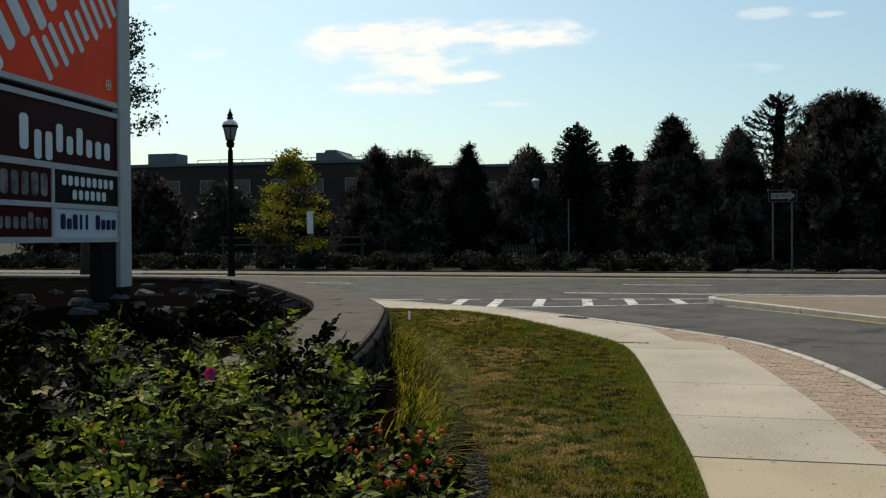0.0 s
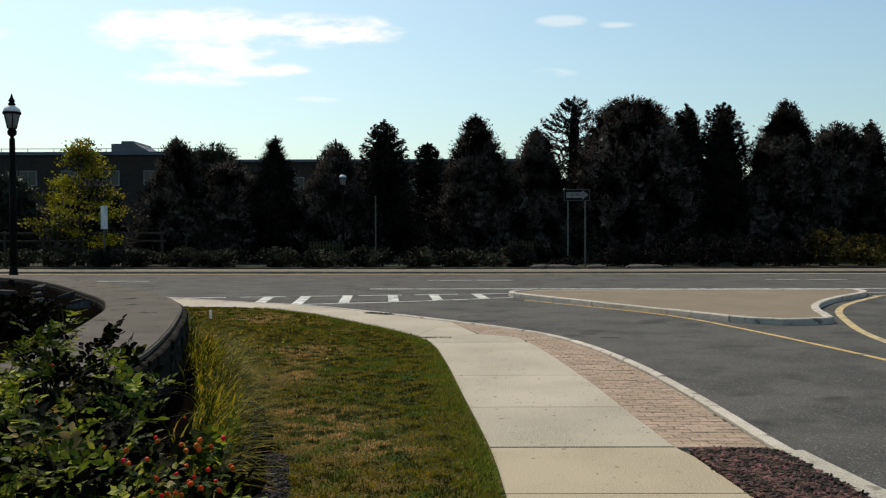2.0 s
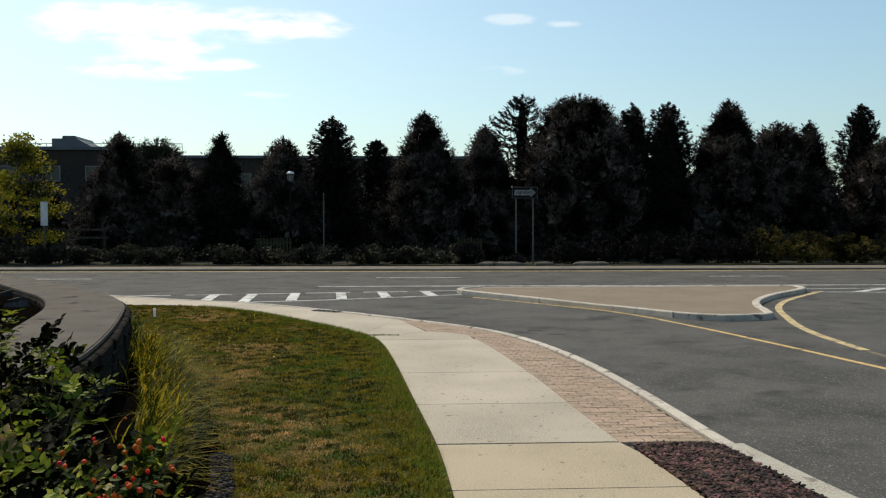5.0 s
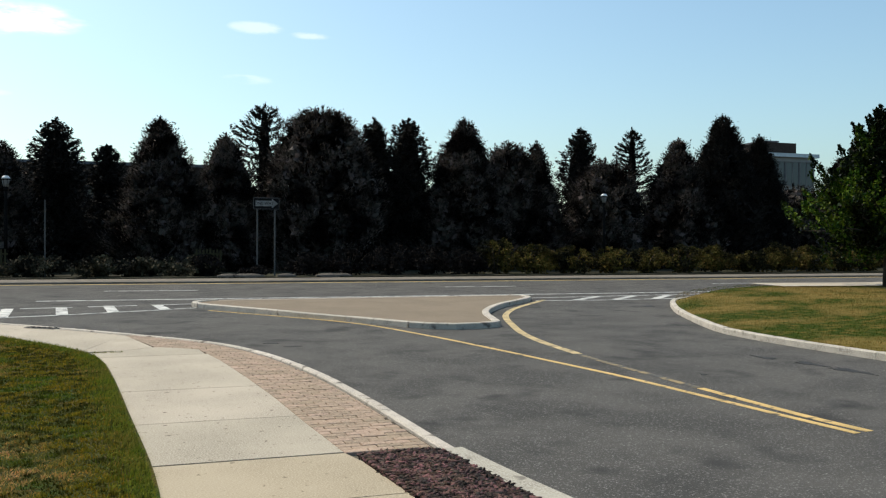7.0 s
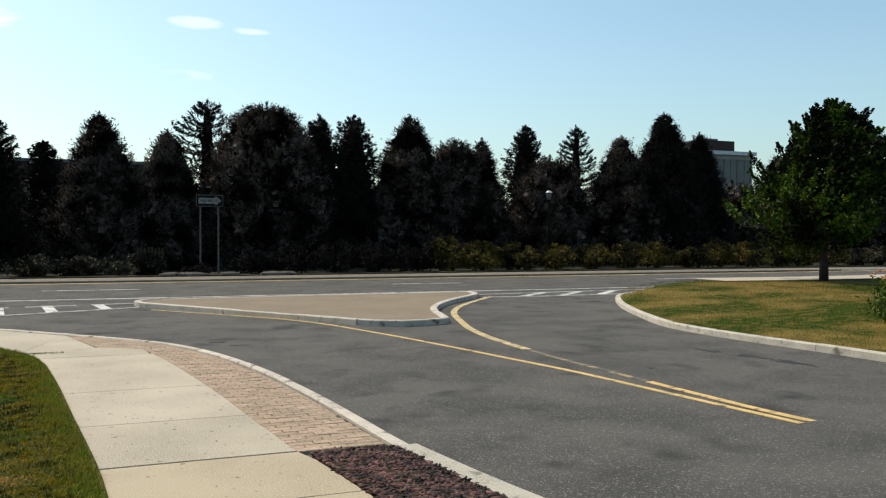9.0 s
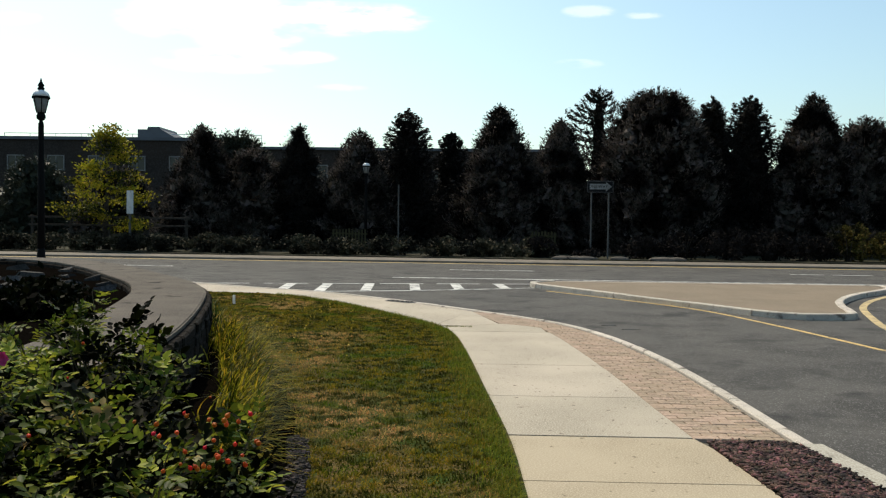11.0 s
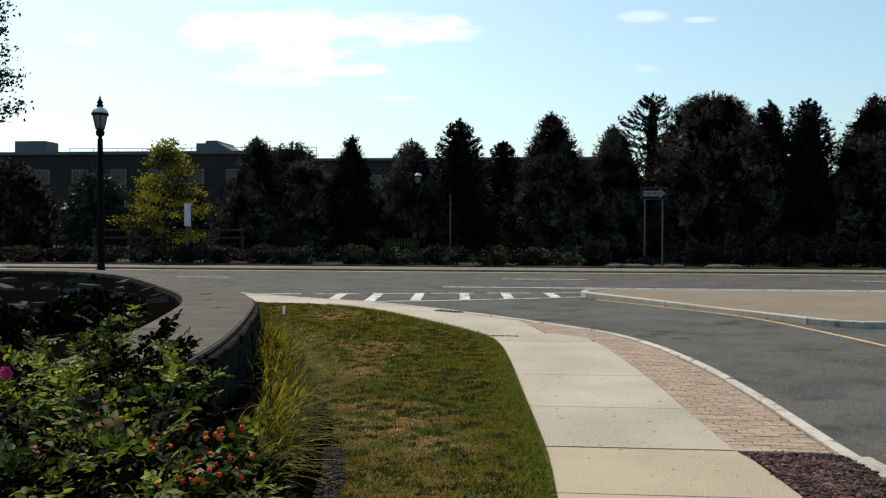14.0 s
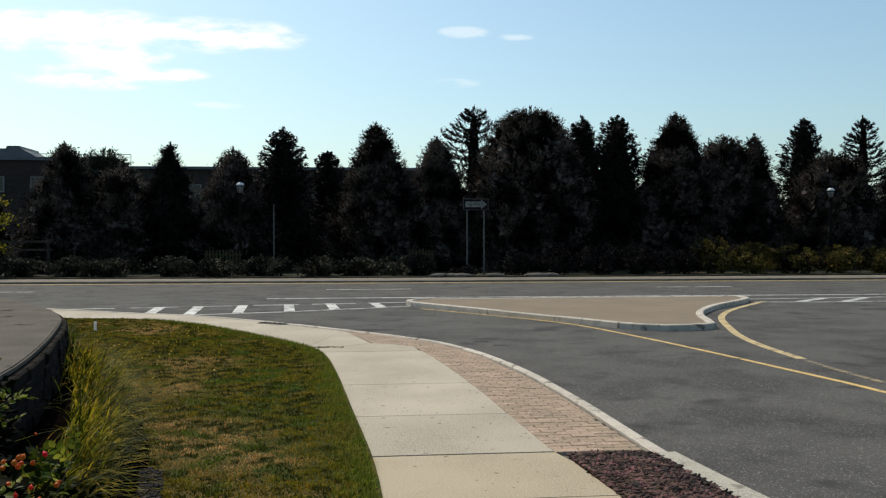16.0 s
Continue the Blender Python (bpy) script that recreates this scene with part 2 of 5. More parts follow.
WINDOW_FRAME = material("window_frame", (0.2, 0.19, 0.18), 0.7, (0.16, 0.15, 0.14), 2)
LAMP_GLASS = material("lamp_glass", (0.32, 0.32, 0.31), 0.35, (0.25, 0.25, 0.245), 10, through_light=0.4)
LAMP_WHITE = material("lamp_white", (0.8, 0.8, 0.79), 0.4, (0.7, 0.7, 0.69), 10)
WEED_PETAL = material("yellow_weed_petal", (0.6, 0.42, 0.05), 0.6, (0.5, 0.36, 0.04), 20, through_light=0.3)
STAKE_PLASTIC = material("white_plastic", (0.8, 0.8, 0.78), 0.5, (0.7, 0.7, 0.68), 10, through_light=0.5)
PALE_YELLOW = material("road_paint_pale_yellow", (0.56, 0.43, 0.22), 0.8, (0.42, 0.33, 0.18), 3, spots=(0.16, 0.13, 0.09), spot_scale=7, spot_edge=(0.55, 0.66), bump=0.3)
FENCE_WOOD = material("fence_wood", (0.055, 0.048, 0.022), 0.85, (0.035, 0.03, 0.014), 6)


def glass(name, tint):
    m = bpy.data.materials.new(name)
    m.use_nodes = True
    b = m.node_tree.nodes["Principled BSDF"]
    b.inputs["Base Color"].default_value = (*tint, 1)
    b.inputs["Roughness"].default_value = 0.05
    b.inputs["Specular IOR Level"].default_value = 0.35
    return m


DARK_GLASS = glass("window_glass", (0.02, 0.024, 0.028))
BLUE_GLASS = glass("pale_window_glass", (0.07, 0.085, 0.092))


# ---- mesh helpers ----
class Shape:
    """Collects points and faces for one mesh."""

    def __init__(self):
        self.v, self.f = [], []

    def add(self, v, f):
        o = len(self.v)
        self.v += [tuple(p) for p in v]
        self.f += [tuple(i + o for i in q) for q in f]
        return self

    def box(self, x0, x1, y0, y1, z0, z1, c=0.0):
        """A box; c cuts its upright and top edges."""
        if not c:
            return self.add([(x0, y0, z0), (x1, y0, z0), (x1, y1, z0), (x0, y1, z0), (x0, y0, z1), (x1, y0, z1), (x1, y1, z1), (x0, y1, z1)],
                            [(0, 3, 2, 1), (4, 5, 6, 7), (0, 1, 5, 4), (1, 2, 6, 5), (2, 3, 7, 6), (3, 0, 4, 7)])
        ring = [(x0 + c, y0), (x1 - c, y0), (x1, y0 + c), (x1, y1 - c), (x1 - c, y1), (x0 + c, y1), (x0, y1 - c), (x0, y0 + c)]
        cx, cy = (x0 + x1) / 2, (y0 + y1) / 2
        inn = [(x + (c if x < cx else -c), y + (c if y < cy else -c)) for x, y in ring]
        v = [(x, y, z0) for x, y in ring] + [(x, y, z1 - c) for x, y in ring] + [(x, y, z1) for x, y in inn]
        f = [tuple(range(7, -1, -1)), tuple(range(16, 24))]
        for k in range(8):
            j = (k + 1) % 8
            f += [(k, j, 8 + j, 8 + k), (8 + k, 8 + j, 16 + j, 16 + k)]
        return self.add(v, f)

    def prism(self, poly, z0, z1):
        n = len(poly)
        if sum(poly[i][0] * poly[(i + 1) % n][1] - poly[(i + 1) % n][0] * poly[i][1] for i in range(n)) < 0:
            poly = poly[::-1]
        v = [(x, y, z0) for x, y in poly] + [(x, y, z1) for x, y in poly]
        return self.add(v, [tuple(range(n - 1, -1, -1)), tuple(range(n, 2 * n))] + [(i, (i + 1) % n, n + (i + 1) % n, n + i) for i in range(n)])

    def lathe(self, x, y, prof, sides=16):
        """Radius and height pairs turned round an upright axis."""
        v, f = [], []
        for r, z in prof:
            v += [(x + r * math.cos(6.28319 * k / sides), y + r * math.sin(6.28319 * k / sides), z) for k in range(sides)]
        for i in range(len(prof) - 1):
            f += [(i * sides + k, i * sides + (k + 1) % sides, (i + 1) * sides + (k + 1) % sides, (i + 1) * sides + k) for k in range(sides)]
        f += [tuple(range(sides - 1, -1, -1)), tuple(range((len(prof) - 1) * sides, len(prof) * sides))]
        return self.add(v, f)

    def tube(self, pts, radii, sides=6):
        pts = [Vector(p) for p in pts]
        v, f = [], []
        for i, p in enumerate(pts):
            d = (pts[min(i + 1, len(pts) - 1)] - pts[max(i - 1, 0)]).normalized()
            a = d.orthogonal().normalized()
            b = d.cross(a)
            r = radii[i] if isinstance(radii, (list, tuple)) else radii
            v += [p + (a * math.cos(6.28319 * k / sides) + b * math.sin(6.28319 * k / sides)) * r for k in range(sides)]
        for i in range(len(pts) - 1):
            f += [(i * sides + k, i * sides + (k + 1) % sides, (i + 1) * sides + (k + 1) % sides, (i + 1) * sides + k) for k in range(sides)]
        f += [tuple(range(sides - 1, -1, -1)), tuple(range((len(pts) - 1) * sides, len(pts) * sides))]
        return self.add(v, f)

    def ribbon(self, line, left, right, z0, z1):
        """A band along a line, from left to right of it, with thickness."""
        a, b = offset(line, left), offset(line, right)
        return self.prism(a + b[::-1], z0, z1)

    def mesh(self, name, mat, smooth=False):
        me = bpy.data.meshes.new(name)
        me.from_pydata(self.v, [], self.f)
        me.materials.append(mat)
        if smooth:
            me.polygons.foreach_set("use_smooth", [True] * len(me.polygons))
        me.update()
        return me


def offset(line, d):
    """The line moved d to its left."""
    out = []
    for i, (x, y) in enumerate(line):
        x0, y0 = line[max(i - 1, 0)]
        x1, y1 = line[min(i + 1, len(line) - 1)]
        k = math.hypot(x1 - x0, y1 - y0)
        out.append((x - (y1 - y0) / k * d, y + (x1 - x0) / k * d))
    return out


def resample(line, n):
    """n points evenly along a smooth curve through the line's points."""
    pts = [np.array(p, float) for p in line]
    fine = []
    for i in range(len(pts) - 1):
        p0, p1, p2, p3 = pts[max(i - 1, 0)], pts[i], pts[i + 1], pts[min(i + 2, len(pts) - 1)]
        for k in range(12):
            t = k / 12
            fine.append(0.5 * (2 * p1 + (p2 - p0) * t + (2 * p0 - 5 * p1 + 4 * p2 - p3) * t ** 2 + (3 * p1 - p0 - 3 * p2 + p3) * t ** 3))
    fine.append(pts[-1])
    fine = np.array(fine)
    s = np.concatenate([[0], np.cumsum(np.hypot(*np.diff(fine, axis=0).T))])
    u = np.linspace(0, s[-1], n)
    return [(float(a), float(b)) for a, b in zip(np.interp(u, s, fine[:, 0]), np.interp(u, s, fine[:, 1]))]


def part(name, shape, mat, parent=None, label="", smooth=False):
    ob = new(name, shape.mesh(name, mat, smooth))
    ob.parent = parent
    return tagged(ob, label)


def thing(name, label, category, group="", kind="", at=(0, 0, 0)):
    ob = new(name)
    ob.location = at
    return tagged(ob, label, category, group, kind)


def on_road(line):
    """The lie of a line once it is let down from pavement level to the carriageway."""
    return [(x * 1.06, y * 1.06) for x, y in line]


def ovate(name, centre, along, normal, length, width, mat, parent, label="", fold=0.12):
    """Broad pointed leaflets with a folded midrib, in one mesh."""
    n = len(centre)
    along = along / np.maximum(np.linalg.norm(along, axis=1, keepdims=True), 1e-6)
    side = np.cross(along, normal)
    side /= np.maximum(np.linalg.norm(side, axis=1, keepdims=True), 1e-6)
    up = np.cross(side, along)
    length, width = np.broadcast_to(length, n)[:, None], np.broadcast_to(width, n)[:, None]
    v = np.empty((n, 6, 3))
    for i, (a, s, u) in enumerate(((-0.5, 0, 0), (-0.18, 0.5, 1), (0.2, 0.38, 0.8), (0.5, 0, -0.6), (0.2, -0.38, 0.8), (-0.18, -0.5, 1))):
        v[:, i] = centre + along * length * a + side * width * s + up * width * fold * u
    me = bpy.data.meshes.new(name)
    me.vertices.add(6 * n)
    me.vertices.foreach_set("co", v.reshape(-1))
    o = (np.arange(n) * 6)[:, None]
    quad = np.concatenate([o + [0, 1, 2, 3], o + [0, 3, 4, 5]], axis=1).reshape(-1)
    me.loops.add(8 * n)
    me.loops.foreach_set("vertex_index", quad)
    me.polygons.add(2 * n)
    me.polygons.foreach_set("loop_start", np.arange(2 * n) * 4)
    me.polygons.foreach_set("loop_total", np.full(2 * n, 4))
    me.materials.append(mat)
    me.update(calc_edges=True)
    ob = new(name, me)
    ob.parent = parent
    return tagged(ob, label)


def blades(name, base, lean, length, width, mat, parent=None, segs=4, label="", curl=1.0):
    """Arching tapered grass blades in one mesh: lean holds each one's sideways reach."""
    n = len(base)
    length, width = np.broadcast_to(length, n), np.broadcast_to(width, n)
    side = np.stack([-lean[:, 1], lean[:, 0], np.zeros(n)], 1)
    side /= np.maximum(np.linalg.norm(side, axis=1, keepdims=True), 1e-6)
    v = np.empty((n, 2 * segs + 1, 3))
    for i in range(segs + 1):
        t = i / segs
        reach = t ** 1.7 * curl
        p = base + np.stack([lean[:, 0] * length * reach, lean[:, 1] * length * reach, length * (t - 0.45 * t * t * np.hypot(lean[:, 0], lean[:, 1]) * 1.4 * curl)], 1)
        w = (width * (1 - t) ** 0.7 / 2)[:, None]
        if i < segs:
            v[:, 2 * i], v[:, 2 * i + 1] = p - side * w, p + side * w
        else:
            v[:, 2 * i] = p
    m = 2 * segs + 1
    o = (np.arange(n) * m)[:, None]
    tri = []
    for i in range(segs - 1):
        tri += [o + [2 * i, 2 * i + 1, 2 * i + 3], o + [2 * i, 2 * i + 3, 2 * i + 2]]
    tri.append(o + [2 * segs - 2, 2 * segs - 1, 2 * segs])
    tri = np.concatenate(tri, axis=1).reshape(-1)
    me = bpy.data.meshes.new(name)
    me.vertices.add(m * n)
    me.vertices.foreach_set("co", v.reshape(-1))
    me.loops.add(len(tri))
    me.loops.foreach_set("vertex_index", tri)
    me.polygons.add(len(tri) // 3)
    me.polygons.foreach_set("loop_start", np.arange(len(tri) // 3) * 3)
    me.polygons.foreach_set("loop_total", np.full(len(tri) // 3, 3))
    me.materials.append(mat)
    me.update(calc_edges=True)
    ob = new(name, me)
    ob.parent = parent
    return tagged(ob, label)


def leaves(name, centre, along, length, width, mat, parent, label="", fold=0.0, kind=""):
    """Many small pointed leaves in one mesh: numpy arrays of places, directions, lengths and widths."""
    n = len(centre)
    rnd = np.random.normal(size=(n, 3))
    along = along / np.maximum(np.linalg.norm(along, axis=1, keepdims=True), 1e-6)
    side = np.cross(along, rnd)
    side /= np.maximum(np.linalg.norm(side, axis=1, keepdims=True), 1e-6)
    up = np.cross(side, along)
    length, width = np.broadcast_to(length, n)[:, None], np.broadcast_to(width, n)[:, None]
    v = np.empty((n, 4, 3))
    v[:, 0] = centre - along * length / 2
    v[:, 1] = centre + side * width / 2 + up * fold * width - along * length * 0.08
    v[:, 2] = centre + along * length / 2
    v[:, 3] = centre - side * width / 2 + up * fold * width - along * length * 0.08
    me = bpy.data.meshes.new(name)
    me.vertices.add(4 * n)
    me.vertices.foreach_set("co", v.reshape(-1))
    o = (np.arange(n) * 4)[:, None]
    tri = np.concatenate([o + [0, 1, 2], o + [0, 2, 3]], axis=1).reshape(-1)
    me.loops.add(6 * n)
    me.loops.foreach_set("vertex_index", tri)
    me.polygons.add(2 * n)
    me.polygons.foreach_set("loop_start", np.arange(2 * n) * 3)
    me.polygons.foreach_set("loop_total", np.full(2 * n, 3))
    me.materials.append(mat)
    me.update(calc_edges=True)
    ob = new(name, me)
    ob.parent = parent
    return tagged(ob, label, kind=kind)

# ---- large structure ----
ROAD_Z = -0.10
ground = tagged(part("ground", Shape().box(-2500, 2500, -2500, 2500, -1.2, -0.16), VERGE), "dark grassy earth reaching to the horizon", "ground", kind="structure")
road = tagged(part("road", Shape().box(-300, 300, -60, 42.5, -0.5, ROAD_Z), ASPHALT), "worn grey asphalt road and driveway mouth", "road", kind="structure")

# edge of the pavement along the driveway and round to the main road
EDGE = resample([(-40, 25.6), (-20, 25.2), (-12, 24.9), (-9.2, 24.3), (-7.0, 23.0), (-5.17, 21.75), (-3.44, 20.7), (-1.74, 19.05), (-0.06, 16.98), (0.8, 15.92), (1.6, 14.6),
                 (2.08, 13.0), (2.36, 11.12), (2.48, 9.46), (2.53, 8.05), (2.56, 6.75), (2.66, 5.58), (2.75, 4.5), (2.95, 2), (3.1, -3), (3.2, -14)], 160)
LAWN_EDGE = resample([(-14, 22.6), (-9, 22.2), (-7.2, 21.0), (-5.99, 20.2), (-4.51, 19.85), (-2.93, 18.4), (-1.47, 16.05), (-0.61, 14.42), (-0.27, 13.2), (-0.07, 11.27), (0.1, 8.95), (0.25, 6.9),
                      (0.29, 5.64), (0.31, 4), (0.33, 0), (0.3, -8)], 90)
BRICK_EDGE = [(1.09, 14.12), (1.27, 12.8), (1.40, 11.43), (1.53, 9.7), (1.60, 8.16), (1.68, 6.88)]

# base under the pavement, lawn and beds
pavement = tagged(part("pavement", Shape().prism([(-60, -14)] + [(-60, 25.6)] + offset(EDGE, -0.05), -0.4, -0.03), JOINT), "footway base of dark packed grit", "pavement", kind="structure")

# concrete flags
def flag(poly, mat, label=""):
    ob = part("panel", Shape().prism(poly, -0.06, 0.0), mat, pavement, label)
    return ob


def lawn_x(y):
    a = sorted(LAWN_EDGE, key=lambda p: p[1])
    return float(np.interp(y, [p[1] for p in a if p[1] < 15.5], [p[0] for p in a if p[1] < 15.5]))


def brick_x(y):
    a = BRICK_EDGE[::-1]
    if y < 6.88:
        return float(np.interp(y, [-8, 0, 5.5, 6.88], [2.05, 1.98, 1.84, 1.72]))
    return float(np.interp(y, [p[1] for p in a], [p[0] for p in a]))


JOINTS = [-8, -5.5, -3.5, -1.9, -0.3, 1.25, 2.75, 4.25, 5.67, 6.9, 8.5, 10.4, 13.55]
for y0, y1 in zip(JOINTS, JOINTS[1:]):
    ys = np.linspace(y0 + (0.022 if y0 == 6.9 else 0.007), y1 - (0.014 if y1 == 6.9 else 0.007), 5)
    flag([(lawn_x(y) - 0.12, y) for y in ys] + [(brick_x(y), y) for y in ys[::-1]], CONCRETE_NEW if y1 < 7 else CONCRETE,
         "tan newer concrete flag" if y1 < 7 else "")
flag([(-0.45, 13.565), (1.13, 13.565), (1.09, 14.12), (0.76, 14.46), (0.45, 14.62), (-0.05, 14.25), (-0.62, 14.1)], CONCRETE)
# the ramp that runs on to the crossing
outer = resample([p for p in offset(EDGE, -0.16) if 16.6 < p[1] < 24.4 and p[0] > -10][::-1], 26)
inner = resample([(-0.62, 14.25)] + [p for p in LAWN_EDGE if 14.4 < p[1] < 22.3][::-1], 26)
for k in range(5):
    a, b = outer[k * 5:k * 5 + 6], inner[k * 5:k * 5 + 6]
    flag([a[0]] + a[1:] + [(x * 0.985 + u * 0.015, y * 0.985 + v * 0.015) for (x, y), (u, v) in zip(b[::-1], a[::-1])], CONCRETE)
flag([(-0.04, 14.27), (0.43, 14.63), outer[0], (inner[0][0] + 0.02, inner[0][1] + 0.02)], CONCRETE)

# lawn between the wall and the footway
LEFT_FOOT = [(-0.9, -8), (-1.0, 0), (-0.97, 4.5), (-1.17, 5.9), (-1.46, 7.4), (-1.92, 9.0), (-3.0, 11.2), (-3.9, 13.6), (-5.0, 16.2), (-6.6, 19.4), (-8.5, 22.2)]
LAWN = LEFT_FOOT + [p for p in LAWN_EDGE if p[0] > -8.5]
lawn = tagged(part("lawn", Shape().prism(LAWN, -0.1, 0.006), TURF), "patchy mown lawn, green with straw-brown dry areas", "lawn", kind="structure")
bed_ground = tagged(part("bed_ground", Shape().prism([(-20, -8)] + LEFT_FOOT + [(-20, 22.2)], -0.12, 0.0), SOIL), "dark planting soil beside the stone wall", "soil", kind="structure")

# kerbstones along the driveway
def stones(parent, line, left, right, z0, z1, length, mat, name="kerbstone"):
    n = max(1, int(sum(math.dist(a, b) for a, b in zip(line, line[1:])) / length))
    per = 4
    pts = resample(line, n * per + 1)
    for k in range(n):
        seg = pts[k * per:k * per + per + 1]
        (x0, y0), (x1, y1) = seg[0], seg[1]
        seg[0] = (x0 + (x1 - x0) * 0.02, y0 + (y1 - y0) * 0.02)
        a, b = offset(seg, left), offset(seg, right)
        c = 0.015
        ai, bi = offset(seg, left - c), offset(seg, right + c)
        sh = Shape()
        m = len(seg)
        jog = random.uniform(-0.006, 0.006)
        v = [(x, y, z0) for x, y in a] + [(x, y, z1 - c + jog) for x, y in a] + [(x, y, z1 + jog) for x, y in ai] + [(x, y, z1 + jog) for x, y in bi] + [(x, y, z1 - c + jog) for x, y in b] + [(x, y, z0) for x, y in b]
        f = []
        for r in range(5):
            f += [(r * m + i, r * m + i + 1, (r + 1) * m + i + 1, (r + 1) * m + i) for i in range(m - 1)]
        f += [tuple(r * m for r in range(6)), tuple(r * m + m - 1 for r in range(5, -1, -1))]
        part(name, sh.add(v, f), mat, parent)


kerb = thing("kerb", "pale granite kerb beside the brick strip", "kerb", kind="structure")
stones(kerb, [p for p in EDGE if p[1] > 6.9 and p[0] > -9.5] + [(2.56, 6.75)], 0.0, -0.112, -0.3, 0.012, 1.7, GRANITE)
bed_kerb = thing("kerb", "tan concrete kerb beside the bark mulch", "kerb", kind="structure")
stones(bed_kerb, [(2.51, 6.73), (2.63, 5.58), (2.78, 4.5), (2.98, 2), (3.13, -3)], 0.10, -0.12, -0.3, 0.015, 1.9, KERB)

# raised island
ISLAND = on_road([(1.8, 22.9), (3.31, 20.16), (4.23, 18.53), (5.05, 17.05), (5.45, 16.35), (6.05, 16.02), (6.78, 16.25), (7.0, 17.0), (7.3, 18.08), (7.85, 19.42), (8.9, 21.08), (10.5, 23.0), (10.85, 24.0), (10.6, 24.3), (2.3, 24.3), (1.75, 23.7)])
island = tagged(part("traffic_island", Shape().prism(ISLAND, -0.3, -0.004), PAVING), "traffic island paved in tan gritty concrete", "traffic island", kind="structure")
stones(island, ISLAND[0:7], 0.0, -0.17, -0.3, 0.02, 1.6, GRANITE)
stones(island, ISLAND[6:14], 0.0, -0.17, -0.3, 0.02, 1.3, GRANITE)
stones(island, ISLAND[13:15], 0.0, -0.15, -0.3, 0.003, 2.2, GRANITE)
stones(island, ISLAND[14:16] + ISLAND[0:1], 0.0, -0.17, -0.3, 0.02, 0.6, GRANITE)

# lawn on the far side of the driveway, rising towards its wall
R_EDGE = resample([(10.5, -12), (10.55, 2), (10.65, 7.4), (10.72, 9.0), (10.76, 10.6), (10.74, 12.4), (10.86, 14.1), (11.2, 15.4), (12.55, 18.43), (13.6, 20.4), (15.2, 22.75), (17.3, 24.1), (20, 24.8), (24, 25.4), (30, 25.7), (45, 26)], 90)
R_WALL = [(15.2, -6), (14.2, 4), (14.0, 8.3), (14.25, 10.4), (15.2, 12.1), (17.2, 14.7), (19.0, 16.4), (21.2, 17.9), (24, 18.5), (28, 18.2), (34, 16)]


def rise(x, y):
    k = min(max((x - 10.6) / 8.5, 0), 1)
    return 0.0 + 0.30 * k * k * (3 - 2 * k)


def r_lawn():
    a, b = offset(R_EDGE, -0.14), resample(R_WALL, 90)
    steps, sh = 10, Shape()
    v = []
    for i in range(90):
        for k in range(steps + 1):
            x, y = a[i][0] + (b[i][0] - a[i][0]) * k / steps, a[i][1] + (b[i][1] - a[i][1]) * k / steps
            v.append((x, y, rise(x, y) if k else 0.0))
    f = [(i * (steps + 1) + k, i * (steps + 1) + k + 1, (i + 1) * (steps + 1) + k + 1, (i + 1) * (steps + 1) + k) for i in range(89) for k in range(steps)]
    f = [q[::-1] for q in f]
    sh.add(v, f)
    return tagged(part("lawn", sh, DRY_TURF, smooth=True), "sloping lawn, dry tan and green in patches", "lawn", kind="structure")


far_lawn = r_lawn()
far_kerb = thing("kerb", "pale granite kerb round the sloping lawn", "kerb", kind="structure")
stones(far_kerb, [p for p in R_EDGE if p[1] > -6 and p[0] < 44], 0.0, -0.15, -0.3, 0.015, 2.0, GRANITE)
# pale footway that crosses the far lawn to the main road
wk = [(19.5, 24.6), (21.5, 24.35), (23.2, 24.1), (26, 24.2), (34, 24.4)]
sh = Shape()
lo, hi = resample(offset(wk, -1.7), 14), resample(offset(wk, 0.45), 14)
sh.add([(x, y, rise(x, y) + 0.03) for x, y in lo] + [(x, y, rise(x, y) + 0.03) for x, y in hi], [(i, i + 1, 14 + i + 1, 14 + i) for i in range(13)])
tagged(part("footpath", sh, CONCRETE), "pale concrete footway across the lawn", "footpath", kind="structure")

# far side of the main road
FAR = [(-150, 44.5), (-24, 39.9), (0, 38.5), (14, 38.1), (40, 37.8), (150, 35)]
tagged(part("far_verge", Shape().prism(offset(FAR, 2.95) + [(150, 400), (-150, 400)], -0.4, 0.03), VERGE), "planting ground behind the far kerb, coloured dark for tree shade", "verge", kind="structure")
main_kerb = thing("kerb", "long pale granite kerb at the far road edge", "kerb", kind="structure")
stones(main_kerb, resample(FAR[1:5], 40), 0.18, 0.0, -0.3, -0.015, 2.4, DARK_KERB)
tagged(part("verge_strip", Shape().ribbon(resample(FAR, 60), 0.2, 3.0, -0.2, -0.02), DARK_KERB), "pale concrete strip behind the far kerb", "verge", kind="structure")
stones(main_kerb, FAR[0:2], 0.18, 0.0, -0.3, -0.015, 9, GRANITE)
stones(main_kerb, FAR[4:6], 0.18, 0.0, -0.3, -0.015, 9, GRANITE)

# ---- road markings ----
def mark(line, width, mat, label=""):
    pts = on_road(line)
    sh = Shape()
    a, b = offset(pts, width / 2), offset(pts, -width / 2)
    n = len(a)
    sh.prism(a + b[::-1], ROAD_Z - 0.01, ROAD_Z + 0.005)
    part("marking", sh, mat, road, label)


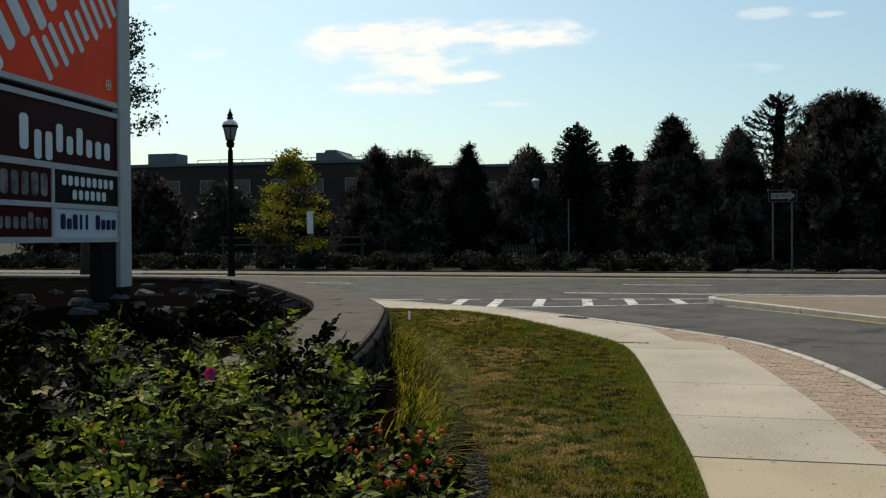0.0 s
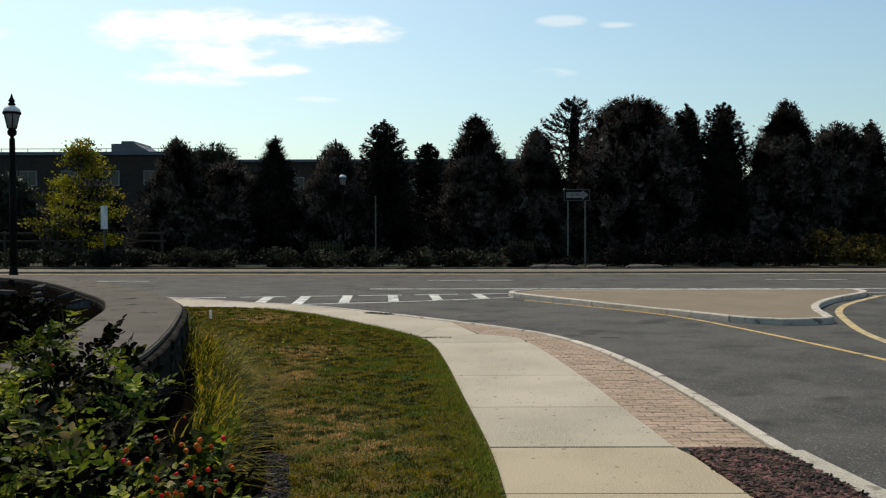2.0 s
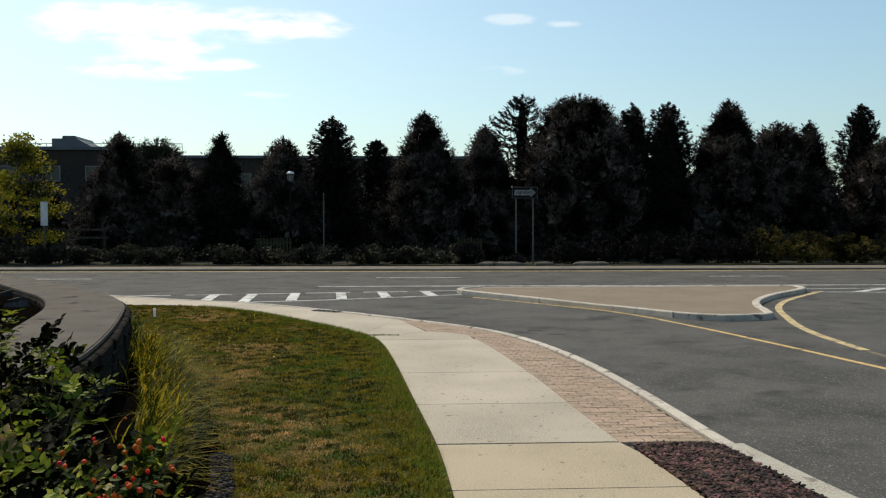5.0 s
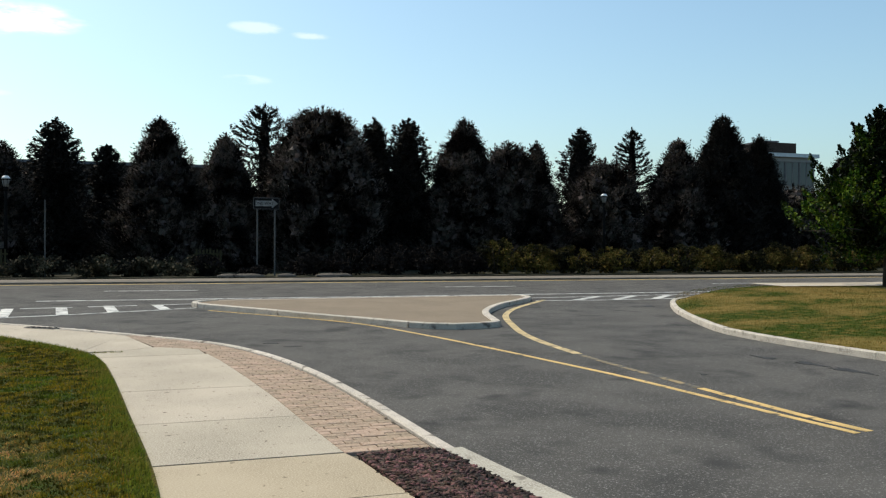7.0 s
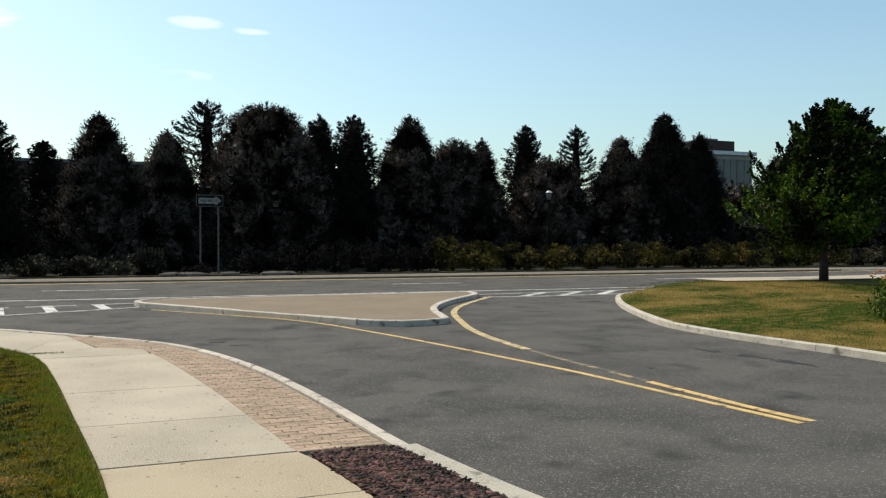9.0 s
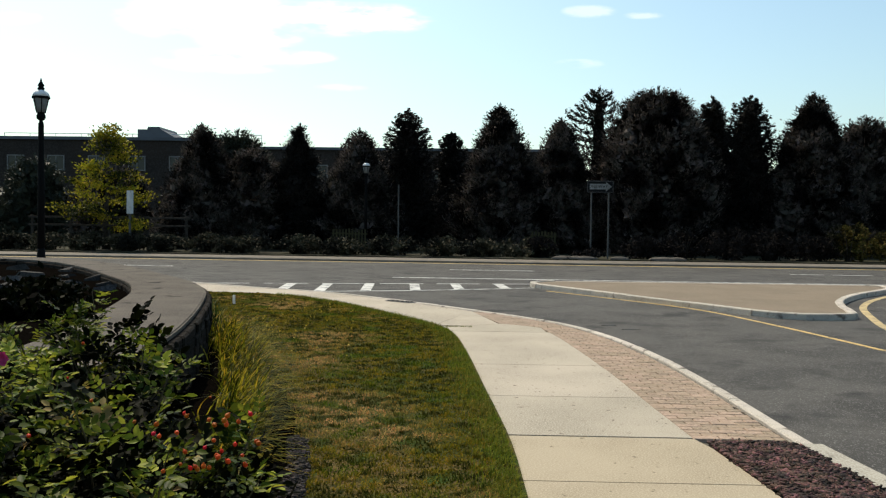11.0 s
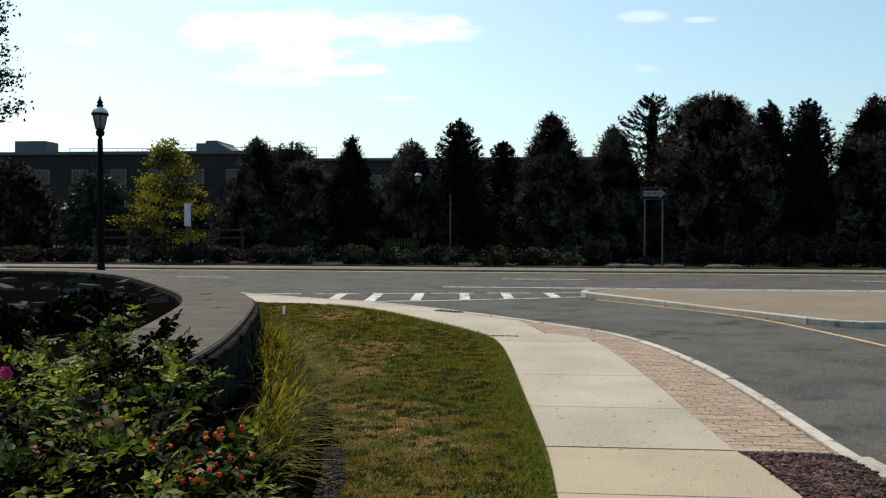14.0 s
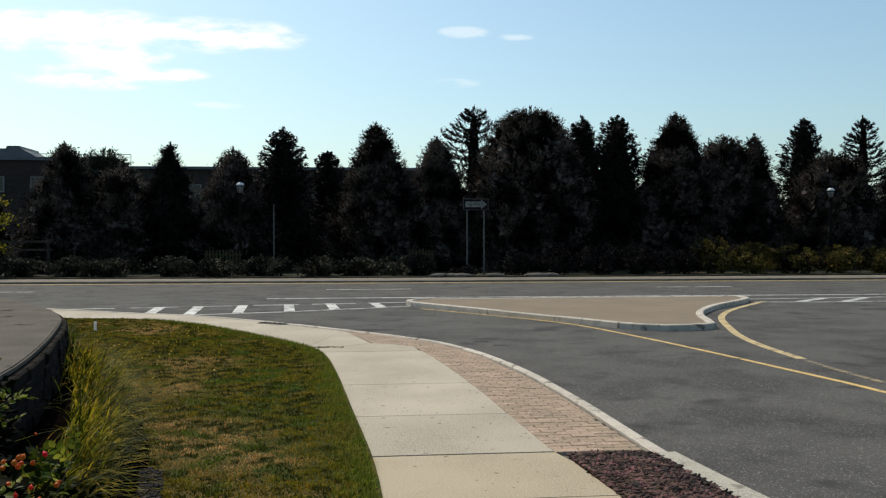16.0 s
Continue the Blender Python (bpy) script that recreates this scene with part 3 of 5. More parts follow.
for x0, x1 in [(-25, -22.2), (-13.3, -10.4), (-0.7, 2.25), (11.05, 13.8), (22.7, 25.3), (34.4, 37.2), (46, 49)]:
    mark([(x0, 31.2), (x1, 31.1)], 0.16, WHITE_PAINT, "white lane dash")
mark([(-2.3, 26.5), (6, 26.25), (15, 26.0), (40, 25.7), (80, 25.2)], 0.2, WHITE_PAINT, "long white lane line")
mark([(-40, 37.9), (-13.1, 36.5), (0, 35.9), (14, 35.5), (40, 35.2), (80, 34.2)], 0.3, YELLOW_PAINT, "yellow edge line")
# hatching before the island
LOW = [(-3.6, 20.75), (-1.4, 21.43), (0.66, 22.38), (2.0, 23.1)]
mark(LOW, 0.12, WHITE_PAINT)
for k in range(6):
    x0 = -6.9 + 1.5 * k
    mark([(x0, 22.95 + 0.165 * (x0 + 6.9)), (x0 + 1.15, 22.95 + 0.165 * (x0 + 8.05))], 0.12, WHITE_PAINT, "white edge dash")
for x, y0, y1 in [(-4.62, 21.1, 23.3), (-3.68, 20.9, 23.45), (-2.62, 21.2, 23.75), (-1.45, 21.55, 23.95), (-0.38, 21.95, 24.2), (0.78, 22.5, 24.3)]:
    mark([(x + 0.12, y0), (x - 0.05, y1)], 0.27, WHITE_PAINT, "worn white hatch bar")
# hatching beyond the island
mark([(10.95, 23.2), (12.6, 22.95), (16.4, 23.1)], 0.12, WHITE_PAINT)
mark([(11.2, 24.35), (20, 25.1)], 0.12, WHITE_PAINT)
for k in range(6):
    x = 12.1 + 1.35 * k
    mark([(x, 23.05 + 0.03 * k), (x + 1.5, 24.45 + 0.1 * k)], 0.26, WHITE_PAINT, "worn white hatch bar")
YL = [(1.86, 21.94), (3.26, 19.75), (4.42, 17.64), (5.02, 15.2), (5.4, 12.95), (5.67, 10.98), (5.83, 9.79), (5.91, 8.7), (5.97, 7.73), (6.02, 6.94), (6.08, 6.22)]
mark(resample(YL, 40), 0.085, YELLOW_PAINT, "yellow centre line")
mark(resample([(11.3, 23.4), (9.32, 20.81), (8.45, 19.4), (7.85, 18.1), (7.25, 16.34), (6.83, 14.96), (6.54, 13.51), (6.37, 11.95)], 40), 0.15, PALE_YELLOW, "curved yellow line")
mark(resample([(6.35, 11.85), (6.29, 10.9), (6.26, 9.9), (6.22, 8.75)], 16), 0.09, FADED_YELLOW, "faded yellow line")
mark(resample([(6.22, 8.7), (6.2, 7.6), (6.2, 6.85), (6.24, 6.25)], 16), 0.10, YELLOW_PAINT, "yellow centre line")
# tar repairs, ragged at the rim
for cx, cy, w, d in [(2.25, 14.63, 0.17, 0.10), (2.5, 14.1, 0.2, 0.06), (8.75, 10.75, 0.10, 0.35), (8.9, 10.0, 0.14, 0.4), (8.95, 9.3, 0.16, 0.5), (12.79, 20.45, 0.42, 0.3), (6.9, 9.6, 0.05, 0.08)]:
    cx, cy, turn = cx * 1.06, cy * 1.06, random.uniform(0, 6.28)
    poly = []
    for a in np.linspace(0, 6.28319, 46)[:-1]:
        q = (0.75 + 0.25 * math.sin(3 * a + turn)) * random.uniform(0.62, 1.15)
        poly.append((cx + w * q * math.cos(a), cy + d * q * math.sin(a)))
    part("tar_patch", Shape().prism(poly, ROAD_Z - 0.01, ROAD_Z + 0.004), TAR, road, "dark tar repair")
drain = thing("storm_drain", "dark iron storm drain inlet set in the kerb", "drain")
part("frame", Shape().box(-0.34, 0.34, -0.1, 0.1, 0.0, 0.02, 0.006), POST_METAL, drain)
for k in range(5):
    part("bar", Shape().box(-0.3 + 0.13 * k, -0.24 + 0.13 * k, -0.08, 0.08, 0.02, 0.028), BLACK_METAL, drain)
drain.matrix_basis = pose(-1.45, 18.35, -0.005, 0, 0, -38)

# ---- stone walls with coping ----
def stone_wall(name, outer_line, width, top, foot, label, n, slab):
    w = thing(name, label, "stone wall", kind="structure")
    outer_line = resample(outer_line, n)
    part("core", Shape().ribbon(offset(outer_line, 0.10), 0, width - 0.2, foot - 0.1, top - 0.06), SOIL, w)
    step = 5
    for k in range(0, n - 1, step):
        seg = outer_line[k:k + step + 1]
        a, b = offset(seg, -0.02), offset(seg, width)
        c = 0.01
        sh = Shape()
        sh.prism(a + b[::-1], top - 0.045, top - c)
        sh.prism(offset(seg, 0.0) + offset(seg, width - c)[::-1], top - c, top)
        part("coping", sh, slab, w, "wide flat coping slab")
    for line, side in ((outer_line, 0.06), (offset(outer_line, width - 0.06), 0.0)):
        for course, (z0, z1) in enumerate(zip(np.linspace(foot, top - 0.045, 6), np.linspace(foot, top - 0.045, 6)[1:])):
            total = sum(math.dist(p, q) for p, q in zip(line, line[1:]))
            lens = np.concatenate([[0], np.cumsum([math.dist(p, q) for p, q in zip(line, line[1:])])])
            if side == 0.0 and course < 3:
                continue
            s = random.uniform(0, 0.2)
            while s < total - 0.4:
                length = random.uniform(0.22, 0.55)
                x, y = np.interp(s + length / 2, lens, [p[0] for p in line]), np.interp(s + length / 2, lens, [p[1] for p in line])
                x2, y2 = np.interp(s + length / 2 + 0.05, lens, [p[0] for p in line]), np.interp(s + length / 2 + 0.05, lens, [p[1] for p in line])
                out = random.uniform(0.0, 0.035)
                h = z1 - z0 - 0.012
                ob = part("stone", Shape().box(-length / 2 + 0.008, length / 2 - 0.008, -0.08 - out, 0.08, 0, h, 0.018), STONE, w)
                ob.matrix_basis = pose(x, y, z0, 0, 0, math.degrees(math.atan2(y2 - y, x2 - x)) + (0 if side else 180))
                s += length
    return w


L_WALL = [(-9, 4.1), (-6.5, 4.25), (-4.6, 4.6), (-3.5, 5.2), (-2.78, 5.85), (-2.65, 6.6), (-2.71, 7.4), (-2.85, 8.4), (-3.22, 10.2), (-3.76, 12.4), (-4.12, 13.5), (-4.75, 14.95), (-5.9, 16.9), (-7.4, 19.3), (-9.1, 21.5), (-11.0, 22.9), (-13.8, 23.5), (-19, 23.7)]
left_wall = stone_wall("stone_wall", L_WALL, 1.02, 0.60, 0.0, "curved dry-stone wall with wide grey coping round a raised bed", 71, COPING)
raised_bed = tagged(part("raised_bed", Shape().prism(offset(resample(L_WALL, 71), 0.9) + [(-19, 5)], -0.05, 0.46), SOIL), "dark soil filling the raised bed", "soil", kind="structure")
RW = [(34, 16), (28, 18.2), (24.2, 18.4), (21.5, 17.7), (19.35, 16.2), (17.5, 14.5), (15.5, 11.95), (14.55, 10.3), (14.3, 8.3), (14.2, 4), (15.2, -6)]
right_wall = stone_wall("stone_wall", offset(resample(RW, 46), 0.8)[::-1], 0.8, 1.15, 0.2, "curved dry-stone wall with flat coping behind the flowers", 46, PALE_COPING)
tagged(part("raised_bed", Shape().prism(offset(resample(RW, 46), 0.1), 0.0, 0.92), SOIL), "dark soil filling the raised bed", "soil", kind="structure")

# ---- plants ----
def unit(v):
    return v / np.maximum(np.linalg.norm(v, axis=-1, keepdims=True), 1e-6)


def tree(name, x, y, height, radius, mat, label, shape="oval", base=0.3, n=4200, leaf=0.24, seed=1, z=0.0, gap=0.0, group="", category="tree", trunk=None):
    """A tapered trunk with limbs, and a crown of leaf clumps along the limbs, with gaps and an uneven outline."""
    rng = np.random.default_rng(seed)
    np.random.seed(seed)
    t = thing(name, label, category, group, at=(x, y, z))
    r0 = trunk or 0.028 * height
    lean = rng.normal(0, 0.02 * height, 2)
    top = height * (0.97 if shape in ("spire", "cone") else 0.75)
    sh = Shape().tube([(0, 0, -0.1), (lean[0] * 0.2, lean[1] * 0.2, height * 0.2), (lean[0] * 0.6, lean[1] * 0.6, height * 0.5), (lean[0], lean[1], top)], [r0, r0 * 0.8, r0 * 0.5, r0 * 0.12], 8)
    limbs = sh
    count = {"spire": 95, "cone": 110, "oval": 90, "round": 90, "loose": 46, "layered": 44}[shape]
    cs, ds = [], []
    per = n // count
    wob = rng.uniform(0, 6.28, 6)
    for k in range(count):
        h = base / height + (1 - base / height) * ((k + rng.uniform(0, 1)) / count)
        az = rng.uniform(0, 6.28)
        if shape == "spire":
            prof = min(1.0, 1.25 * (1 - h) ** 0.75) * (0.62 + 0.5 * rng.random())
        elif shape == "cone":
            prof = min(1.0, 1.22 * (1 - h) ** 0.8) * min(1, 0.72 + 2.2 * h) * (0.86 + 0.2 * rng.random())
        elif shape == "oval":
            prof = math.sqrt(max(0.02, 1 - ((h - 0.38) / 0.625) ** 2)) * (0.84 + 0.2 * rng.random())
        elif shape == "layered":
            prof = min(1.0, 1.15 * (1 - h) ** 0.75 + 0.06) * (0.6 + 0.5 * rng.random())
        else:
            prof = math.sqrt(max(0.02, 1 - ((h - 0.55) / 0.5) ** 2)) * (0.75 + 0.35 * rng.random())
        prof *= 1 + 0.10 * math.sin(3 * az + wob[0] + 5 * h) + 0.07 * math.sin(5 * az + wob[1] - 9 * h)
        r = radius * prof
        droop = {"spire": -0.12, "cone": 0.18, "oval": 0.45, "round": 0.5, "loose": 0.35, "layered": 0.12}[shape]
        zc = h * height
        root = np.array([lean[0] * h, lean[1] * h, max(base * 0.6, zc - droop * r)])
        tip = np.array([lean[0] * h + r * math.cos(az), lean[1] * h + r * math.sin(az), zc])
        if k % 2 == 0:
            mid = (root * 0.5 + tip * 0.5) + [0, 0, 0.06 * r]
            limbs.tube([root, mid, tip * 0.92 + root * 0.08], [max(0.014, r0 * 0.28 * (1 - h)), max(0.009, r0 * 0.15 * (1 - h)), 0.004], 4)
        m = per
        u = rng.beta(2.6, 1.1, m) if shape != "loose" else rng.beta(4, 1.2, m)
        c = root + (tip - root) * u[:, None]
        spread = (0.30 if shape in ("oval", "cone") else 0.2 if shape == "round" else 0.17) * radius * (0.35 + 0.65 * np.sqrt(max(prof, 0.05)))
        if shape in ("loose", "layered"):
            spread = {"loose": 0.11, "layered": 0.15}[shape] * radius
        c = c + rng.normal(0, 1, (m, 3)) * spread * np.array([0.62, 0.62, 0.5 if shape not in ("spire", "layered") else 0.25])
        rad = unit(c - np.array([lean[0] * h, lean[1] * h, zc - 0.3 * r]))
        d = rad * 0.9 + rng.normal(0, 0.75, (m, 3)) + [0, 0, 0.25 if shape != "spire" else -0.1]
        cs.append(c)
        ds.append(d)
    if shape in ("spire", "cone"):
        m = 60
        u = rng.random(m) ** 0.7
        c = np.stack([lean[0] + rng.normal(0, 0.10, m) * (1.2 - u), lean[1] + rng.normal(0, 0.10, m) * (1.2 - u), height * (0.88 + 0.13 * u)], 1)
        cs.append(c)
        ds.append(rng.normal(0, 0.5, (m, 3)) + [0, 0, 0.8])
    part("trunk", limbs, BARK, t, smooth=True)
    c, d = np.concatenate(cs), np.concatenate(ds)
    c[:, 2] = np.maximum(c[:, 2], base * 0.5)
    s = leaf * rng.uniform(0.6, 1.35, len(c))
    mid = np.hypot(c[:, 0], c[:, 1]) < 0.5 * radius * np.clip(1.15 - c[:, 2] / height, 0.1, 1)
    s = np.where(mid & (shape not in ("loose", "layered")), s * 2.6, s)
    leaves("crown", c, d, s, s * (0.6 if shape != "spire" else 0.34), mat, t)
    return t


def dense_tree(name, x, y, height, radius, mat, label, shape, seed, group="", loose=False):
    """A tree clothed to the ground: trunk with limbs, a shell of small sprays in lumpy clumps, and coarser foliage inside."""
    rng = np.random.default_rng(seed)
    np.random.seed(seed)
    t = thing(name, label, "tree", group, at=(x, y, 0.0))
    r0 = 0.026 * height
    wood = Shape().tube([(0, 0, -0.1), (0.02, 0.01, height * 0.3), (0, 0.02, height * 0.65), (0, 0, height * 0.95)], [r0, r0 * 0.75, r0 * 0.4, 0.01], 8)
    ph = rng.uniform(0, 6.28, 8)

    def edge(h, az):
        if shape == "cone":
            p = np.minimum(1.0, 1.16 * (1 - h) ** 0.62) * np.minimum(1, 0.85 + 0.9 * h)
        elif shape == "spire":
            p = np.minimum(1.0, 1.1 * (1 - h) ** (0.58 if loose else 0.52))
        else:
            c0, w = (0.37, 0.64) if shape == "oval" else (0.45, 0.56)
            p = np.sqrt(np.maximum(0.0, 1 - ((h - c0) / w) ** 2))
        return radius * p * (1 + 0.09 * np.sin(3 * az + 5 * h + ph[0]) + 0.07 * np.sin(5 * az - 11 * h + ph[1]))

    area = radius * height * (0.55 if x > 43 or x < -20 else 1.0)
    cens, dirs, sizes, widths = [], [], [], []
    if shape == "spire":
        # whorls of bare-tipped boughs
        hh = 0.04
        while hh < 0.985:
            for q in range(7 if loose else 9):
                az, hq = rng.uniform(0, 6.28), hh + rng.normal(0, 0.02)
                r = float(edge(np.array([min(max(hq, 0.01), 0.995)]), np.array([az]))[0]) * rng.uniform(0.75, 1.35)
                m = int(22 + 42 * r)
                u = rng.beta(1.5, 1.0, m)
                axis = np.array([math.cos(az), math.sin(az), 0.0])
                drop = (0.02 if loose else -0.10) * u + 0.34 * u ** 3
                fan = (0.03 + 0.14 * (1 - u)) * min(1.0, r + 0.3) * (0.65 if loose else 1.0)
                perp = np.array([-math.sin(az), math.cos(az), 0.0])
                cen = axis * (u * r)[:, None] + perp * (rng.normal(0, 1, m) * fan * 1.3)[:, None]
                cen[:, 2] += hq * height + drop * r + rng.normal(0, 1, m) * (0.04 if loose else 0.05 + 0.02 * r)
                cens.append(cen)
                dirs.append(axis + rng.normal(0, 0.42, (m, 3)) + [0, 0, -0.05])
                sizes.append(0.19 * rng.uniform(0.6, 1.35, m))
                widths.append(sizes[-1] * 0.36)
            hh += (0.36 if loose else 0.22) / height + 0.004
    else:
        # clumps of sprays set unevenly over the crown
        clumps = int(26 * area)
        hq = rng.random(clumps) ** (1.15 if shape == "cone" else 1.0) * 0.99
        az = rng.uniform(0, 6.28319, clumps)
        r = edge(hq, az) * rng.uniform(0.80, 1.05, clumps) - 0.10
        size = rng.uniform(0.13, 0.30, clumps) * (1.0 - 0.45 * hq)
        for k in range(clumps):
            m = int(40 * (size[k] / 0.2) ** 1.5) + 14
            out = np.array([math.cos(az[k]), math.sin(az[k]), 0.35])
            cen = np.array([math.cos(az[k]) * r[k], math.sin(az[k]) * r[k], 0.15 + hq[k] * (height - 0.3)]) + rng.normal(0, 1, (m, 3)) * size[k] * [0.68, 0.68, 0.8]
            tip = rng.random(m) < 0.10
            cen = cen + np.where(tip[:, None], out * rng.uniform(0.1, 0.34, (m, 1)), 0.0)
            cens.append(cen)
            dirs.append(out + rng.normal(0, 0.5, (m, 3)) + [0, 0, 0.55])
            sizes.append(0.135 * rng.uniform(0.6, 1.4, m))
            widths.append(sizes[-1] * 0.44)
    m = int(360 * area)
    h2, az2 = rng.random(m) ** 1.1 * 0.97, rng.uniform(0, 6.28319, m)
    k2 = 0.92 if shape != "spire" else 0.15 if loose else 0.62
    r2 = np.maximum(0.0, edge(h2, az2) * k2 - 0.12) * np.sqrt(rng.uniform(0.05, 1.0, m))
    cens.append(np.stack([np.cos(az2) * r2, np.sin(az2) * r2, 0.15 + h2 * (height - 0.5)], 1))
    dirs.append(rng.normal(size=(m, 3)))
    sizes.append(np.minimum(0.5, 0.16 + 0.3 * edge(h2, az2)) * rng.uniform(0.7, 1.2, m))
    widths.append(sizes[-1] * 0.7)
    # slim shoots standing off the outline
    m = int(60 * area)
    h2, az2 = rng.random(m) * 0.985, rng.uniform(0, 6.28319, m)
    r2 = edge(h2, az2) * rng.uniform(0.92, 1.1, m)
    cens.append(np.stack([np.cos(az2) * r2, np.sin(az2) * r2, 0.2 + h2 * (height - 0.25)], 1))
    dirs.append(np.stack([np.cos(az2), np.sin(az2), np.full(m, 0.9)], 1) + rng.normal(0, 0.3, (m, 3)))
    sizes.append(rng.uniform(0.22, 0.5, m))
    widths.append(np.full(m, 0.045))
    k = 46
    cens.append(np.stack([rng.normal(0, 0.04, k), rng.normal(0, 0.04, k), height * rng.uniform(0.93, 1.01, k)], 1))
    dirs.append(rng.normal(0, 0.4, (k, 3)) + [0, 0, 1])
    sizes.append(np.full(k, 0.2))
    widths.append(np.full(k, 0.06))
    for q in range(26):
        hq, aq = rng.uniform(0.1, 0.85), rng.uniform(0, 6.28)
        rq = float(edge(np.array([hq]), np.array([aq]))[0])
        z = hq * height
        wood.tube([(0, 0, max(0.1, z - 0.3 * rq)), (0.8 * rq * math.cos(aq), 0.8 * rq * math.sin(aq), z)], [0.04, 0.008], 4)
    part("trunk", wood, BARK, t, smooth=True)
    c = np.concatenate(cens)
    c[:, 2] = np.maximum(c[:, 2], 0.05)
    leaves("crown", c, np.concatenate(dirs), np.concatenate(sizes), np.concatenate(widths), mat, t)
    return t


def shrub(name, x, y, rx, ry, h, mat, label, n, leaf, seed, z=0.03, group="", flat=False, category="shrub"):
    rng = np.random.default_rng(seed)
    np.random.seed(seed)
    t = thing(name, label, category, group, at=(x, y, z))
    stems = Shape()
    for k in range(9):
        a = rng.uniform(0, 6.28)
        q = rng.uniform(0.3, 0.8)
        stems.tube([(0.05 * math.cos(a), 0.05 * math.sin(a), -0.05), (q * rx * 0.5 * math.cos(a), q * ry * 0.5 * math.sin(a), h * 0.4), (q * rx * math.cos(a), q * ry * math.sin(a), h * 0.75)], [0.03, 0.02, 0.008], 4)
    tagged(part("branching", stems, BARK, t), kind="stuff")
    # rounded clumps over the top and sides, with looser foliage inside
    q = 34
    ca, cu = rng.uniform(0, 6.28, q), np.sqrt(rng.uniform(0.02, 1, q))
    cz = np.sqrt(np.clip(1.03 - cu ** 2.4, 0.03, 1)) * rng.uniform(0.72, 1.0, q)
    mid = np.stack([rx * 0.88 * cu * np.cos(ca), ry * 0.88 * cu * np.sin(ca), h * 0.88 * cz], 1)
    size = rng.uniform(0.10, 0.2, q)
    pick = rng.integers(0, q, n)
    ball = unit(rng.normal(size=(n, 3))) * (rng.random(n) ** 0.4)[:, None]
    c = mid[pick] + ball * (size[pick] * (0.5 + 0.5 * rx))[:, None] * [1.3, 1.2, 0.8]
    deep = rng.random(n) < 0.35
    c = np.where(deep[:, None], mid[pick] * rng.uniform(0.25, 0.95, (n, 1)) + rng.normal(0, 0.1, (n, 3)), c)
    c[:, 2] = np.clip(c[:, 2], 0.02, None)
    d = ball + rng.normal(0, 0.55, (n, 3)) + [0, 0, 0.0 if flat else 0.35]
    s = leaf * rng.uniform(0.6, 1.4, n) * np.where(deep, 1.5, 1.0)
    leaves("foliage", c, d, s, s * 0.6, mat, t)
    return t


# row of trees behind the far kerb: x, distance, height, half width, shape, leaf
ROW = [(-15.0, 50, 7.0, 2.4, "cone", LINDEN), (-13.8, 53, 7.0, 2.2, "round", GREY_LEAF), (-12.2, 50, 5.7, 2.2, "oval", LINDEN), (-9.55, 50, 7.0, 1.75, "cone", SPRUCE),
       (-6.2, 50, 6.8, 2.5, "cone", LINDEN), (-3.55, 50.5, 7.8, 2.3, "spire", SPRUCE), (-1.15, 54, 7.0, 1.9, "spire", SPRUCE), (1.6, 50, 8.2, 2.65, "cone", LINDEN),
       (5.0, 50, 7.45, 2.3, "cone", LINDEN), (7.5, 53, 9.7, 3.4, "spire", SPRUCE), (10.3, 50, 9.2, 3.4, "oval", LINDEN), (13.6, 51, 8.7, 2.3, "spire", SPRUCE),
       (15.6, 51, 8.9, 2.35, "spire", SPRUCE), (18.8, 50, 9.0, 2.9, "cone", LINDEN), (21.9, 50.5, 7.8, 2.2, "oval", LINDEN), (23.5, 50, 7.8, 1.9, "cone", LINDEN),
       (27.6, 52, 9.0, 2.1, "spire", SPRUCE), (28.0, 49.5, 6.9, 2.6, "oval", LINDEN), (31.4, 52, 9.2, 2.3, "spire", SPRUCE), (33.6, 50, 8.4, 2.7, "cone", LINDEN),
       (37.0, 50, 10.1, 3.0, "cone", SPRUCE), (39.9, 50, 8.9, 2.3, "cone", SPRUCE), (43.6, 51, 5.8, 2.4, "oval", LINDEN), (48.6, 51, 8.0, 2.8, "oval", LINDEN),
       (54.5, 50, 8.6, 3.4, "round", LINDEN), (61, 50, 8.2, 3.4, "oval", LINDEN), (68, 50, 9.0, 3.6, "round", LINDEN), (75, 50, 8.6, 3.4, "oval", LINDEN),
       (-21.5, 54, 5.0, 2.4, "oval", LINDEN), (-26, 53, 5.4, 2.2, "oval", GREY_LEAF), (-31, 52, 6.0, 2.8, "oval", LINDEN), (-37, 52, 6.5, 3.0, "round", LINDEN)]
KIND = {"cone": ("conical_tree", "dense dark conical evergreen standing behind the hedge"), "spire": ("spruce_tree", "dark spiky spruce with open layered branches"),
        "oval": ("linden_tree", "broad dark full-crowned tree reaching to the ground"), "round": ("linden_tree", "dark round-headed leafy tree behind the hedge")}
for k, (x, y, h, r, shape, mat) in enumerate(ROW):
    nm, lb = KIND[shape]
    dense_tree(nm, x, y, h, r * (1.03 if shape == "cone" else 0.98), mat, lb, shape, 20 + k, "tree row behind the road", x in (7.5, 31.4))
tree("honey_locust_tree", -18.9, 46, 6.3, 3.1, YELLOW_LEAF, "young yellow-green tree with layered airy branches", "layered", base=1.2, n=6500, leaf=0.16, seed=90)
tree("roadside_tree", -24.4, 36, 12.2, 3.5, GREY_LEAF, "thin-crowned tree with drooping leafy branch ends behind the sign", "loose", base=6.8, n=5200, leaf=0.18, seed=91)


